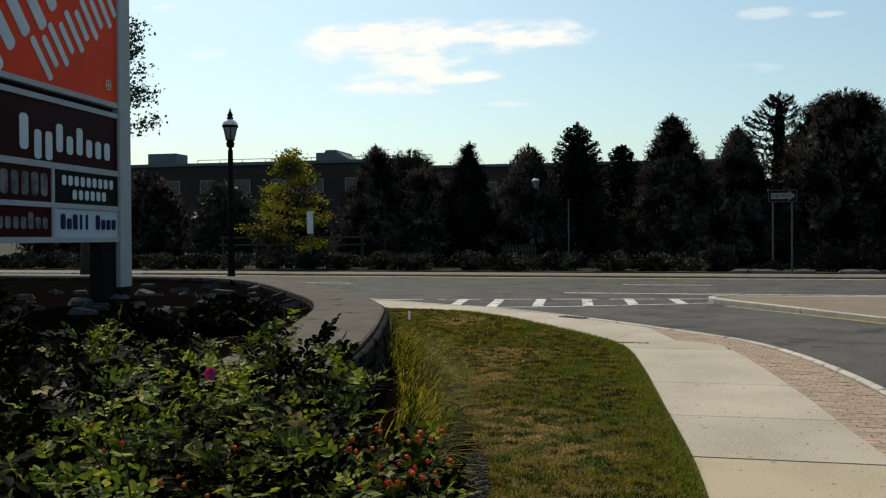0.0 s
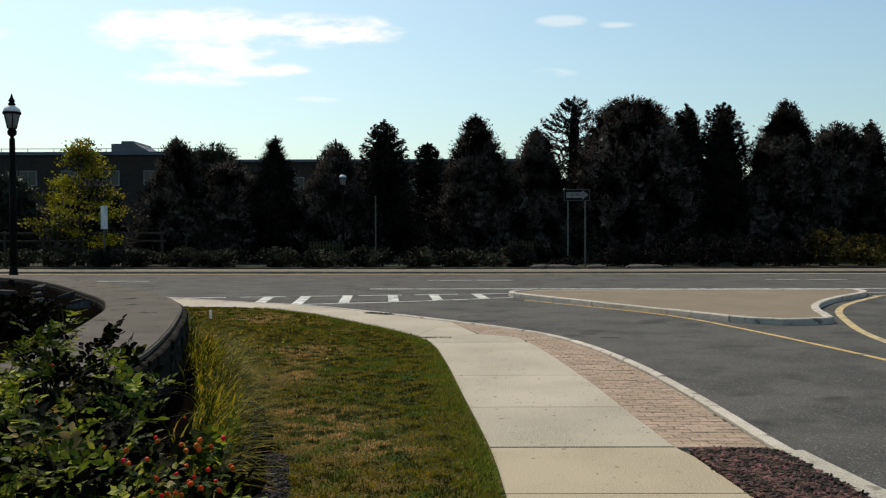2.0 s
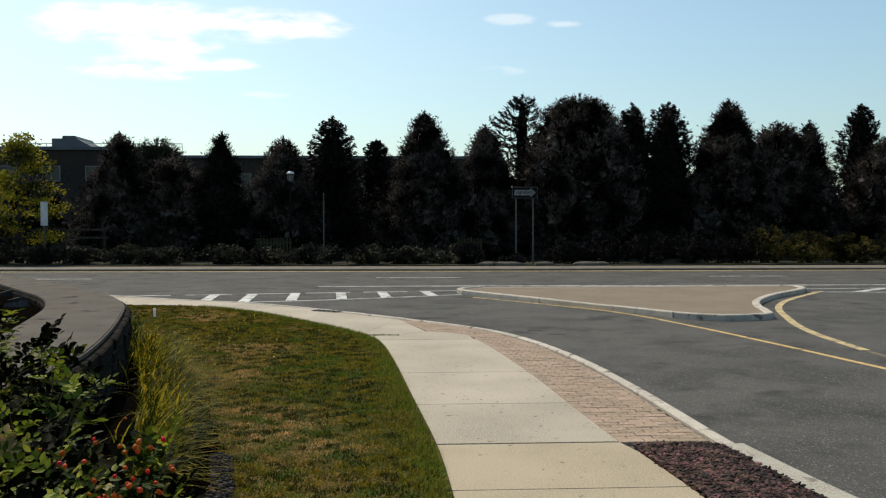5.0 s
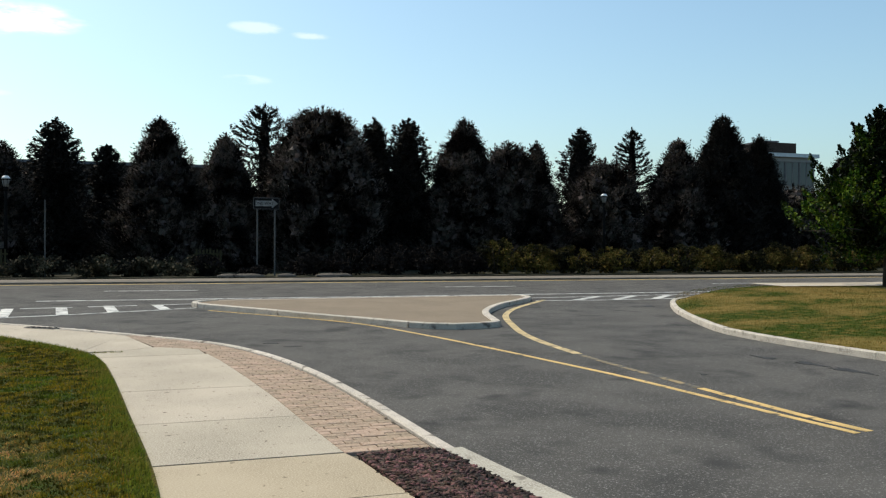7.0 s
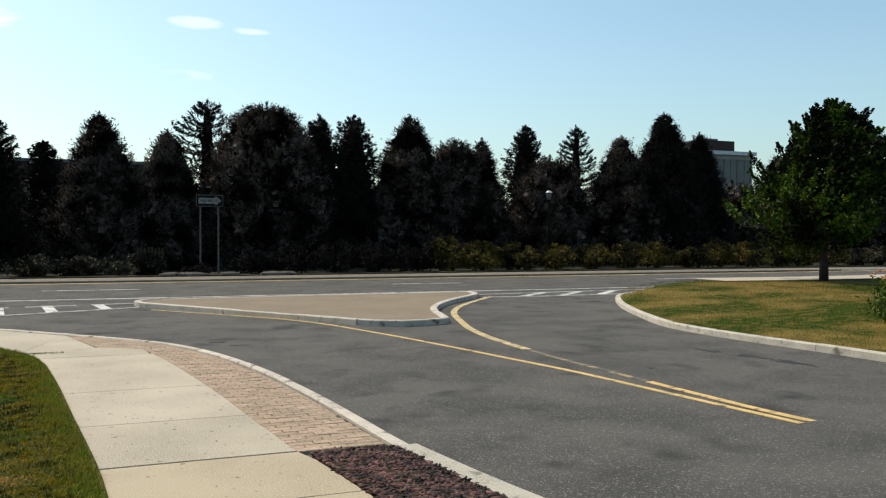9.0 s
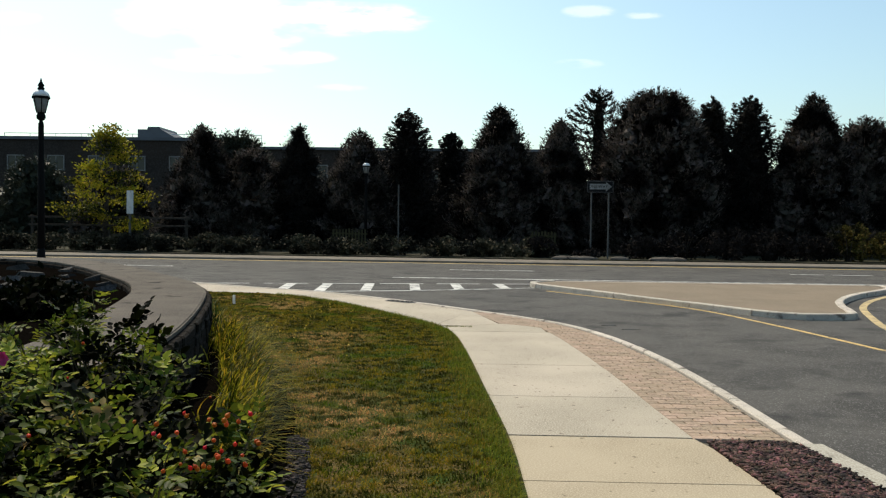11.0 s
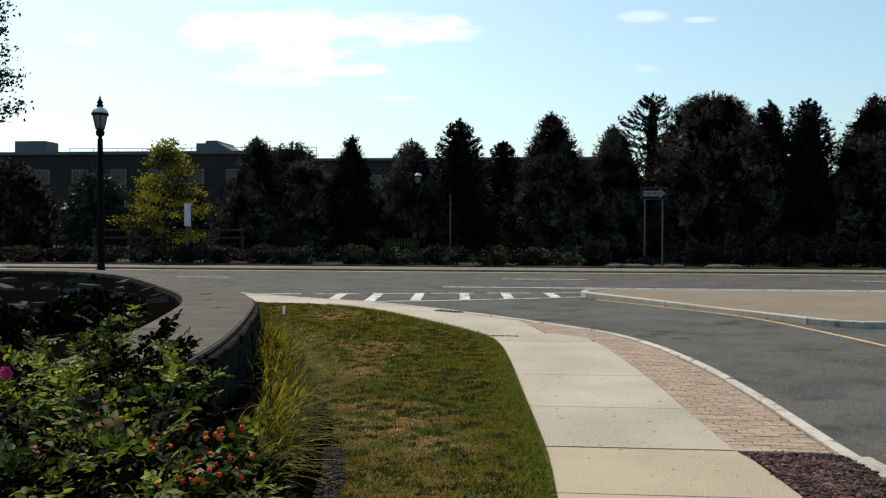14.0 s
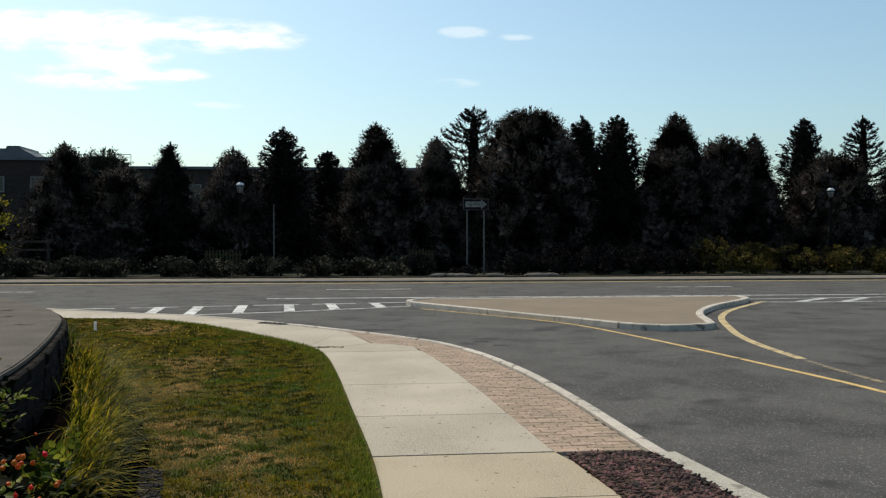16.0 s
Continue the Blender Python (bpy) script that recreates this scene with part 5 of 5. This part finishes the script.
# ---- clouds: thin bright sheets far off ----
def cloud_material(most):
    """White glow thinning out to clear air at a ragged, streaky rim."""
    m = bpy.data.materials.new("cloud")
    m.use_nodes = True
    n, l = m.node_tree.nodes, m.node_tree.links
    n.remove(n["Principled BSDF"])
    tc, geo = n.new("ShaderNodeTexCoord"), n.new("ShaderNodeNewGeometry")
    mp, no = n.new("ShaderNodeMapping"), n.new("ShaderNodeTexNoise")
    mp.inputs["Scale"].default_value = (0.009, 0.0, 0.03)
    no.inputs["Scale"].default_value, no.inputs["Detail"].default_value, no.inputs["Roughness"].default_value = 1.0, 6, 0.6
    l.new(geo.outputs["Position"], mp.inputs["Vector"])
    l.new(mp.outputs[0], no.inputs["Vector"])
    mid = n.new("ShaderNodeMapping")
    mid.inputs["Location"].default_value, mid.inputs["Scale"].default_value = (-1, 0, -1), (2, 0, 2)
    l.new(tc.outputs["Generated"], mid.inputs["Vector"])
    ln = n.new("ShaderNodeVectorMath")
    ln.operation = "DOT_PRODUCT"
    l.new(mid.outputs[0], ln.inputs[0])
    l.new(mid.outputs[0], ln.inputs[1])
    e = n.new("ShaderNodeMapRange")
    e.inputs["From Min"].default_value, e.inputs["From Max"].default_value = 1.0, 0.0
    l.new(ln.outputs["Value"], e.inputs["Value"])
    k = n.new("ShaderNodeMath")
    k.operation = "MULTIPLY_ADD"
    k.inputs[1].default_value, k.inputs[2].default_value = 4.2, -1.3
    l.new(no.outputs["Fac"], k.inputs[0])
    p = n.new("ShaderNodeMath")
    p.operation = "MULTIPLY"
    l.new(e.outputs[0], p.inputs[0])
    l.new(k.outputs[0], p.inputs[1])
    r = n.new("ShaderNodeMapRange")
    r.interpolation_type = "SMOOTHSTEP"
    r.inputs["From Min"].default_value, r.inputs["From Max"].default_value, r.inputs["To Max"].default_value = 0.10, 0.9, most
    l.new(p.outputs[0], r.inputs["Value"])
    em, tr, mx = n.new("ShaderNodeEmission"), n.new("ShaderNodeBsdfTransparent"), n.new("ShaderNodeMixShader")
    em.inputs["Strength"].default_value = 1.35
    l.new(r.outputs[0], mx.inputs[0])
    l.new(tr.outputs[0], mx.inputs[1])
    l.new(em.outputs[0], mx.inputs[2])
    l.new(mx.outputs[0], n["Material Output"].inputs["Surface"])
    return m


CLOUD, WISP = cloud_material(0.97), cloud_material(0.36)


def cloud(x, z, w, h, mat):
    """A cloud 1800 m ahead, at x across and z up."""
    sh = Shape().add([(-w / 2, 0, -h / 2), (w / 2, 0, -h / 2), (w / 2, 0, h / 2), (-w / 2, 0, h / 2)], [(0, 1, 2, 3)])
    ob = tagged(part("cloud", sh, mat), "thin bright streak of white cloud", "cloud", "clouds", "structure")
    ob.matrix_basis = pose(x, 1800 + 0.02 * x - 0.03 * z, z)


# across, up, width, height; the first ones belong to the dense bank
BANK = [(-270, 402, 430, 74), (-470, 412, 330, 80), (-585, 405, 290, 95), (-440, 362, 230, 70), (-480, 318, 330, 56), (-380, 325, 240, 34)]
STREAKS = [(-905, 396, 130, 34), (236, 421, 130, 34), (340, 414, 110, 18), (217, 319, 120, 24), (-991, 499, 80, 26), (-257, 266, 130, 20)]
for x, z, w, h in BANK:
    cloud(x, z, w * 1.1, h * 1.12, CLOUD)
for x, z, w, h in STREAKS:
    cloud(x, z, w, h, WISP)

# ---- roses in front of the wall ----
def rose_bush(x, y, r, top, label, seed, n_leaf, hips, flower=None, shoots=9, lit_share=0.13):
    rng = np.random.default_rng(seed)
    np.random.seed(seed)
    t = thing("rose_bush", label, "rose bush", "rose bushes", at=(x, y, 0))
    tips = []
    for k in range(9):
        a, q = rng.uniform(0, 6.28), rng.uniform(0.2, 0.85)
        tip = (q * r * math.cos(a), q * r * math.sin(a), top * rng.uniform(0.72, 0.9))
        part("cane", Shape().tube([(0.1 * r * math.cos(a), 0.1 * r * math.sin(a), -0.03), (0.6 * tip[0], 0.6 * tip[1], 0.55 * tip[2]), tip], [0.008, 0.006, 0.003], 5), CANE, t)
    pos, rach = [], []
    a, u = rng.uniform(0, 6.28, n_leaf), np.sqrt(rng.uniform(0, 1, n_leaf))
    lump = 1 + 0.13 * np.sin(4 * a + seed) + 0.1 * np.sin(9 * a * u + 2 * seed)
    depth = rng.beta(1.0, 3.0, n_leaf)
    zt = top * (0.55 + 0.45 * np.sqrt(np.clip(1 - u ** 2.6, 0, 1))) * (1 + 0.06 * np.sin(7 * u * np.cos(a) + seed) + 0.05 * np.sin(11 * u * np.sin(a)))
    pos.append(np.stack([r * u * lump * np.cos(a), r * u * lump * np.sin(a), zt - depth * top * 0.55], 1))
    rach.append(np.stack([np.cos(a) * (0.3 + u), np.sin(a) * (0.3 + u), np.full(n_leaf, 0.25)], 1) + rng.normal(0, 0.6, (n_leaf, 3)))
    young_p, young_r = [], []
    for k in range(shoots):
        a, u = rng.uniform(0, 6.28), math.sqrt(rng.uniform(0, 0.9))
        b = np.array([r * u * math.cos(a), r * u * math.sin(a), top * 0.8])
        tip = b + [0.12 * math.cos(a) + rng.normal(0, 0.05), 0.12 * math.sin(a) + rng.normal(0, 0.05), rng.uniform(0.16, 0.34) * (1.25 - 0.6 * u)]
        part("cane", Shape().tube([b, (b + tip) / 2 + [0.01, 0.01, 0.02], tip], [0.004, 0.003, 0.0015], 4), CANE, t)
        m = 11
        w = np.linspace(0.25, 1.0, m)
        p = b + (tip - b) * w[:, None]
        d = rng.normal(0, 1, (m, 3)) * [1, 1, 0.3] + [0, 0, 0.35]
        young_p.append(p + unit(d) * 0.035)
        young_r.append(d)

    def compound(p, d, size):
        """Seven leaflets along each stalk."""
        d = unit(d)
        n = len(p)
        sd = unit(np.cross(d, rng.normal(size=(n, 3)) * 0.5 + [0, 0, 1.2]))
        nm = unit(np.cross(sd, d))
        size = size * rng.uniform(0.7, 1.25, (n, 1))
        c, al, no, ln = [], [], [], []
        for off, s in ((-0.7, 1), (-0.7, -1), (0.2, 1), (0.2, -1), (1.1, 1), (1.1, -1), (1.9, 0)):
            dirn = unit(d * (0.75 if s else 1.0) + sd * s * 1.0 + rng.normal(0, 0.14, (n, 3)))
            c.append(p + d * size * off * 0.75 + dirn * size * 0.55)
            al.append(dirn)
            no.append(nm + rng.normal(0, 0.28, (n, 3)))
            ln.append(size[:, 0] * rng.uniform(0.85, 1.15, n))
        return np.concatenate(c), np.concatenate(al), np.concatenate(no), np.concatenate(ln)
    p, d = np.concatenate(pos), np.concatenate(rach)
    # most leaves coloured as shaded, a share of outer ones as sunlit
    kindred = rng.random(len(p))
    dry, lit = kindred < 0.06, (kindred > 1 - lit_share) & (depth < 0.3)
    for nm, sel, mat, sz in (("foliage", ~dry & ~lit, ROSE_LEAF_SHADED, 0.045), ("fresh_foliage", lit, ROSE_LEAF_LIT_YOUNG, 0.040), ("dry_foliage", dry, ROSE_LEAF_DRY, 0.028)):
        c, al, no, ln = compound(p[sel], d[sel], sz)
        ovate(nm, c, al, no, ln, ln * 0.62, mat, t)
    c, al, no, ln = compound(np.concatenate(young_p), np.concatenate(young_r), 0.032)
    ovate("young_foliage", c, al, no, ln, ln * 0.55, ROSE_LEAF_LIT_YOUNG, t, "bright green young shoots")
    for hx, hy, hz in hips:
        s = rng.uniform(0.0046, 0.0068)
        ob = part("hip", Shape().lathe(0, 0, [(0.002, -1.0 * s), (0.7 * s, -0.75 * s), (s, 0), (0.8 * s, 0.6 * s), (0.35 * s, 0.85 * s), (0.25 * s, 1.3 * s), (0.05 * s, 1.6 * s)], 9), HIP, t, "round orange-red rose hip", smooth=True)
        ob.matrix_basis = pose(hx - x, hy - y, hz, rng.uniform(-60, 60), rng.uniform(-60, 60), 0)
    if flower:
        fp = np.array(flower) - [x, y, 0]
        for k in range(6):
            a = 1.05 * k
            d = np.array([[math.cos(a), -0.6, math.sin(a)]])
            ovate("petal", fp + d * 0.01, d, np.array([[0.0, -1.0, 0.25]]), 0.024, 0.022, PETAL, t, "deep pink petal")
    return t


def along_ray(az, dist, drop):
    """A place dist metres from the viewpoint, az degrees left of ahead and drop degrees below eye level."""
    a, d = radians(az), radians(drop)
    return (-math.sin(a) * dist, math.cos(a) * dist, 1.655 - math.tan(d) * dist)


rh = random.Random(5)
near_hips = [along_ray(max(15.6, rh.gauss(18.2, 1.6)), rh.uniform(2.08, 2.3), rh.uniform(12.2, 15.6)) for _ in range(34)]
some = lambda n, az, dist, drop: [along_ray(az + rh.gauss(0, 2.2), dist + rh.uniform(-0.1, 0.1), drop + rh.gauss(0, 1.0)) for _ in range(n)]
rose_bush(-1.12, 2.6, 0.52, 1.03, "rose bush crowded with ripe orange-red hips", 41, 430, near_hips, None, 10, 0.2)
rose_bush(-1.68, 3.15, 0.56, 1.03, "rose bush with bright young leaves beside the wall", 42, 430, some(4, 24, 2.6, 12), along_ray(30.0, 2.45, 8.3), 20)
rose_bush(-2.5, 4.1, 0.66, 1.0, "tall rose bush with yellowing tips and a few hips", 43, 450, some(4, 25.5, 3.8, 10), None, 20)
rose_bush(-2.2, 2.75, 0.72, 1.14, "dense dark green rose bush with scattered hips", 44, 460, some(5, 37, 2.7, 12), None, 7, 0.06)
rose_bush(-3.1, 3.7, 0.8, 1.16, "dense dark green rose bush with scattered hips", 45, 450, some(5, 35, 4.0, 8), None, 9, 0.07)
rose_bush(-1.8, 4.15, 0.34, 1.18, "tall open rose bush with yellowing leaf tips above the coping", 48, 210, [], None, 9)
rose_bush(-1.57, 3.9, 0.24, 1.05, "small open rose bush with a few hips against the coping", 49, 130, [], None, 5)
rose_bush(-1.5, 2.2, 0.4, 1.0, "rose bush with sunlit-toned green and yellowing leaves and ripe hips", 50, 300, some(7, 31, 2.2, 15.5), None, 16)
rose_bush(-1.75, 1.85, 0.55, 1.02, "low rose bush with glossy green leaves", 46, 420, [], None, 6)
rose_bush(-2.9, 2.0, 0.7, 1.12, "low rose bush with glossy green leaves", 47, 420, [], None, 3, 0.05)

# ---- ornamental grasses along the wall foot ----
FOOT = resample([(-1.66, 5.5), (-1.80, 6.6), (-2.02, 7.6), (-2.32, 8.8), (-2.78, 10.3), (-3.45, 12.2)], 16)
for k, (x, y) in enumerate(FOOT):
    rng = np.random.default_rng(300 + k)
    t = thing("grass_tuft", "arching yellow-green ornamental grass tuft at the wall foot", "ornamental grass", "grass tufts", at=(x, y, 0.0))
    n = 115
    az = rng.normal(-0.2, 0.8, n)
    reach = rng.uniform(0.35, 1.35, n)
    base = np.stack([rng.normal(0, 0.09, n), rng.normal(0, 0.17, n), np.zeros(n)], 1)
    tagged(blades("blade", base, np.stack([np.cos(az) * reach, np.sin(az) * reach], 1), rng.uniform(0.42, 0.8, n) * (1.08 - 0.18 * reach), rng.uniform(0.013, 0.023, n), TUFT, t, 7), kind="stuff")
for k, (x, y) in enumerate([(-4.1, 13.6), (-4.4, 14.4), (-4.75, 15.2), (-5.1, 16.0)]):
    rng = np.random.default_rng(340 + k)
    t = thing("daylily", "green strap-leaved daylily clump at the wall foot", "perennial", "daylilies", at=(x, y, 0.0))
    n = 130
    az, reach = rng.uniform(0, 6.28, n), rng.uniform(0.15, 0.7, n)
    tagged(blades("leaf", np.stack([rng.normal(0, 0.1, n), rng.normal(0, 0.1, n), np.zeros(n)], 1), np.stack([np.cos(az) * reach, np.sin(az) * reach], 1), rng.uniform(0.35, 0.6, n), 0.02, FLOWER_LEAF, t, 4), kind="stuff")

# ---- black-eyed flowers before the far wall ----
BED = resample([(13.35, 8.2), (13.3, 9.2), (13.45, 10.4), (14.0, 11.6), (14.7, 12.6)], 12)
for k, (x, y) in enumerate(BED):
    for row in range(2):
        rng = np.random.default_rng(400 + 2 * k + row)
        px, py = x + 0.42 * row + rng.normal(0, 0.06), y - 0.1 * row + rng.normal(0, 0.06)
        z = rise(px, py)
        t = thing("yellow_flower_plant", "upright leafy plant topped with orange-yellow daisy flowers", "flowering plant", "flower bed plants", at=(px, py, z))
        n = 150
        az, reach = rng.uniform(0, 6.28, n), rng.uniform(0.02, 0.3, n)
        h = rng.uniform(0.45, 0.86, n)
        tagged(blades("stem", np.stack([rng.normal(0, 0.17, n), rng.normal(0, 0.17, n), np.zeros(n)], 1), np.stack([np.cos(az) * reach, np.sin(az) * reach], 1), h, 0.022, FLOWER_LEAF, t, 3), kind="stuff")
        m = 1500
        np.random.seed(400 + 2 * k + row)
        tagged(leaves("leaf", np.stack([rng.normal(0, 0.2, m), rng.normal(0, 0.2, m), 0.03 + 0.76 * rng.beta(1.3, 1.3, m)], 1), rng.normal(size=(m, 3)) * [1, 1, 0.7] + [0, 0, 0.5], rng.uniform(0.07, 0.15, m), 0.04, FLOWER_LEAF, t), kind="stuff")
        for b in range(15):
            bx, by, bz = rng.normal(0, 0.24), rng.normal(0, 0.24), rng.uniform(0.6, 0.92)
            ob = part("bloom", Shape().lathe(0, 0, [(0.01, -0.018), (0.032, -0.011), (0.037, -0.002), (0.016, 0.009), (0.01, 0.018)], 9), FLOWER, t)
            ob.matrix_basis = pose(bx, by, bz, rng.uniform(-40, 40), rng.uniform(-40, 40), 0)

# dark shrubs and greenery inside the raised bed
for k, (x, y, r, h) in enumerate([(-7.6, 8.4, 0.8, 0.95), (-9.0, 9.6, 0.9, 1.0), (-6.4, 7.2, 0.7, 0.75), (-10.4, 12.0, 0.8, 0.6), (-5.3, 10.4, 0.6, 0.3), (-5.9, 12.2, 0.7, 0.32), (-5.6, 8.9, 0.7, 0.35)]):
    shrub("bed_shrub", x, y, r, r, h, ROSE_LEAF_SHADED, "loose green shrub in the raised bed", 1300, 0.08, 500 + k, z=0.46, group="bed shrubs")

# ---- mulch chips ----
def chips(name, poly_x, y0, y1, n, mat, label, seed, size=(0.02, 0.055), z=0.0, mound=0.05):
    rng = np.random.default_rng(seed)
    y = rng.uniform(y0, y1, n)
    lo, hi = np.array([poly_x(v)[0] for v in y]), np.array([poly_x(v)[1] for v in y])
    u = rng.uniform(0, 1, n)
    x = lo + (hi - lo) * u
    zc = z + mound * np.sin(np.pi * u) + rng.uniform(0, 0.018, n)
    c = np.stack([x, y, zc], 1)
    a = unit(rng.normal(size=(n, 3)) * [1, 1, 0.12])
    b = unit(np.cross(a, rng.normal(size=(n, 3)) * 0.25 + [0, 0, 1]))
    d = np.cross(a, b)
    ln, wd, th = rng.uniform(*size, n)[:, None], rng.uniform(0.005, 0.019, n)[:, None], rng.uniform(0.003, 0.007, n)[:, None]
    v = np.empty((n, 8, 3))
    for i, (p, q, s) in enumerate([(-1, -1, -1), (1, -0.6, -1), (0.9, 0.8, -1), (-0.8, 1, -1), (-1, -1, 1), (1, -0.6, 1), (0.9, 0.8, 1), (-0.8, 1, 1)]):
        v[:, i] = c + a * ln * p / 2 * (size[1] / 0.055) + b * wd * q + d * th * s
    o = (np.arange(n) * 8)[:, None]
    quads = np.concatenate([o + q for q in ([0, 3, 2, 1], [4, 5, 6, 7], [0, 1, 5, 4], [1, 2, 6, 5], [2, 3, 7, 6], [3, 0, 4, 7])], axis=1).reshape(-1)
    me = bpy.data.meshes.new(name)
    me.vertices.add(8 * n)
    me.vertices.foreach_set("co", v.reshape(-1))
    me.loops.add(24 * n)
    me.loops.foreach_set("vertex_index", quads)
    me.polygons.add(6 * n)
    me.polygons.foreach_set("loop_start", np.arange(6 * n) * 4)
    me.polygons.foreach_set("loop_total", np.full(6 * n, 4))
    me.materials.append(mat)
    me.update(calc_edges=True)
    return tagged(new(name, me), label, "mulch", kind="stuff")


def kerb_x(y):
    e = sorted([p for p in EDGE if p[1] < 16.4 and p[0] > 0], key=lambda p: p[1])
    return float(np.interp(y, [p[1] for p in e], [p[0] for p in e]))


chips("bark_mulch", lambda y: (brick_x(y) + 0.02, kerb_x(y) - 0.13), 3.2, 6.72, 12000, MULCH, "heap of dark reddish-brown bark chips beside the kerb", 61, size=(0.018, 0.07), mound=0.02)
foot = sorted(LEFT_FOOT, key=lambda p: p[1])
foot_x = lambda y: float(np.interp(y, [p[1] for p in foot], [p[0] for p in foot]))
chips("stone_chips", lambda y: (foot_x(y) - 0.11, foot_x(y) + 0.04), 3.5, 6.6, 1200, GREY_CHIP, "strip of grey stone and bark chips edging the lawn", 62, size=(0.02, 0.05), mound=0.02)

# ---- lawn grass ----
def inside(px, py, poly):
    poly = np.array(poly)
    x0, y0 = poly[:, 0], poly[:, 1]
    x1, y1 = np.roll(x0, -1), np.roll(y0, -1)
    hit = np.zeros(len(px), bool)
    for a, b, c, d in zip(x0, y0, x1, y1):
        if b != d:
            hit ^= ((b > py) != (d > py)) & (px < (c - a) * (py - b) / (d - b) + a)
    return hit


rng = np.random.default_rng(70)
n = 330000
gx, gy = rng.uniform(-6.5, 0.45, n), 4.2 + 16.5 * rng.random(n) ** 1.5
keep = inside(gx + 0.05, gy + 0.03, LAWN)
gx, gy = gx[keep], gy[keep]
n = len(gx)
az, reach = rng.uniform(0, 6.28, n), rng.uniform(0.1, 0.9, n)
tagged(blades("lawn_grass", np.stack([gx, gy, np.full(n, 0.003)], 1), np.stack([np.cos(az) * reach, np.sin(az) * reach], 1), rng.uniform(0.013, 0.036, n) * (0.7 + 0.9 * np.abs(np.sin(gx * 9.1 + 2 * np.sin(gy * 7.3)) * np.sin(gy * 8.3 + 2 * np.sin(gx * 5.9)))), 0.0065 + 0.001 * gy, BLADE, None, 2), "short lawn blades, green mixed with straw-brown", "grass", kind="stuff")
# small yellow weeds in the lawn and a grass tuft in a pavement joint
n = 220
wx, wy = rng.normal(-3.3, 1.0, n), rng.uniform(10.5, 18.0, n)
keep = inside(wx, wy, LAWN)
wx, wy = wx[keep], wy[keep]
np.random.seed(71)
tagged(leaves("lawn_flowers", np.stack([wx, wy, rng.uniform(0.03, 0.06, len(wx))], 1), rng.normal(size=(len(wx), 3)) * [1, 1, 0.4], 0.032, 0.03, WEED_PETAL, None, "scattered tiny yellow weed flowers in the lawn"), category="flower", kind="stuff")
joint_tuft = thing("grass_tuft", "little green grass tuft growing in a pavement joint", "grass", at=(-0.21, 14.09, 0.0))
n = 90
tagged(blades("blade", np.stack([rng.uniform(-0.22, 0.22, n), rng.normal(0, 0.015, n), np.zeros(n)], 1), rng.normal(0, 0.4, (n, 2)), rng.uniform(0.015, 0.045, n), 0.008, EDGE_BLADE, joint_tuft, 2), kind="stuff")
# fringe that hangs over the flags
edge = np.array([p for p in resample([p for p in LAWN_EDGE if 4.2 < p[1] < 19.8 and p[0] > -5], 400)])
idx = rng.integers(0, len(edge), 15000)
bx = edge[idx] - np.abs(rng.normal(0, 0.13, (15000, 1))) * [1.0, 0.35] - [0.03, 0.02]
tagged(blades("lawn_fringe", np.column_stack([bx, np.full(15000, 0.003)]), np.stack([rng.uniform(-0.3, 1.1, 15000), rng.uniform(-0.6, 0.6, 15000)], 1), rng.uniform(0.03, 0.085, 15000), 0.008, EDGE_BLADE, None, 2), "greener longer grass fringe at the lawn edge", "grass", kind="stuff")
n = 90000
gx, gy = rng.uniform(10.2, 22, n), rng.uniform(5, 24.5, n)
keep = inside(gx, gy, [p for p in offset(R_EDGE, -0.16)] + R_WALL[::-1])
gx, gy = gx[keep], gy[keep]
n = len(gx)
az, reach = rng.uniform(0, 6.28, n), rng.uniform(0.1, 0.9, n)
tagged(blades("lawn_grass", np.stack([gx, gy, np.array([rise(x, y) for x, y in zip(gx, gy)])], 1), np.stack([np.cos(az) * reach, np.sin(az) * reach], 1), rng.uniform(0.02, 0.045, n), 0.008, DRY_BLADE, None, 2), "short lawn blades, tan and green, on the slope", "grass", kind="stuff")

# ---- brick strip, course by course ----
rest = Shape()
made = 0
course, y = 0, 6.90
while y < 16.5:
    yc = y + 0.048
    if yc < 14.12:
        lo = brick_x(yc) + 0.006
    elif yc < 14.62:
        lo = float(np.interp(yc, [14.12, 14.46, 14.62], [1.09, 0.76, 0.45])) + 0.01
    else:
        lo = float(np.interp(yc, [14.62, 16.6], [0.46, 0.0])) + 0.01
    hi = kerb_x(yc) - 0.158
    x = lo - (0.105 if course % 2 else 0.0)
    while x < hi - 0.02:
        a, b = max(x, lo), min(x + 0.203, hi)
        if b - a > 0.03:
            dz = random.uniform(-0.004, 0.002)
            sh = Shape().box(a, b, y, y + 0.097, -0.05, dz, 0.005)
            if made < 300:
                part("brick", sh, BRICK, pavement)
                made += 1
            else:
                rest.add(sh.v, sh.f)
        x += 0.21
    y += 0.104
    course += 1
tagged(part("brick_paving", rest, BRICK_FAR, pavement), kind="stuff")
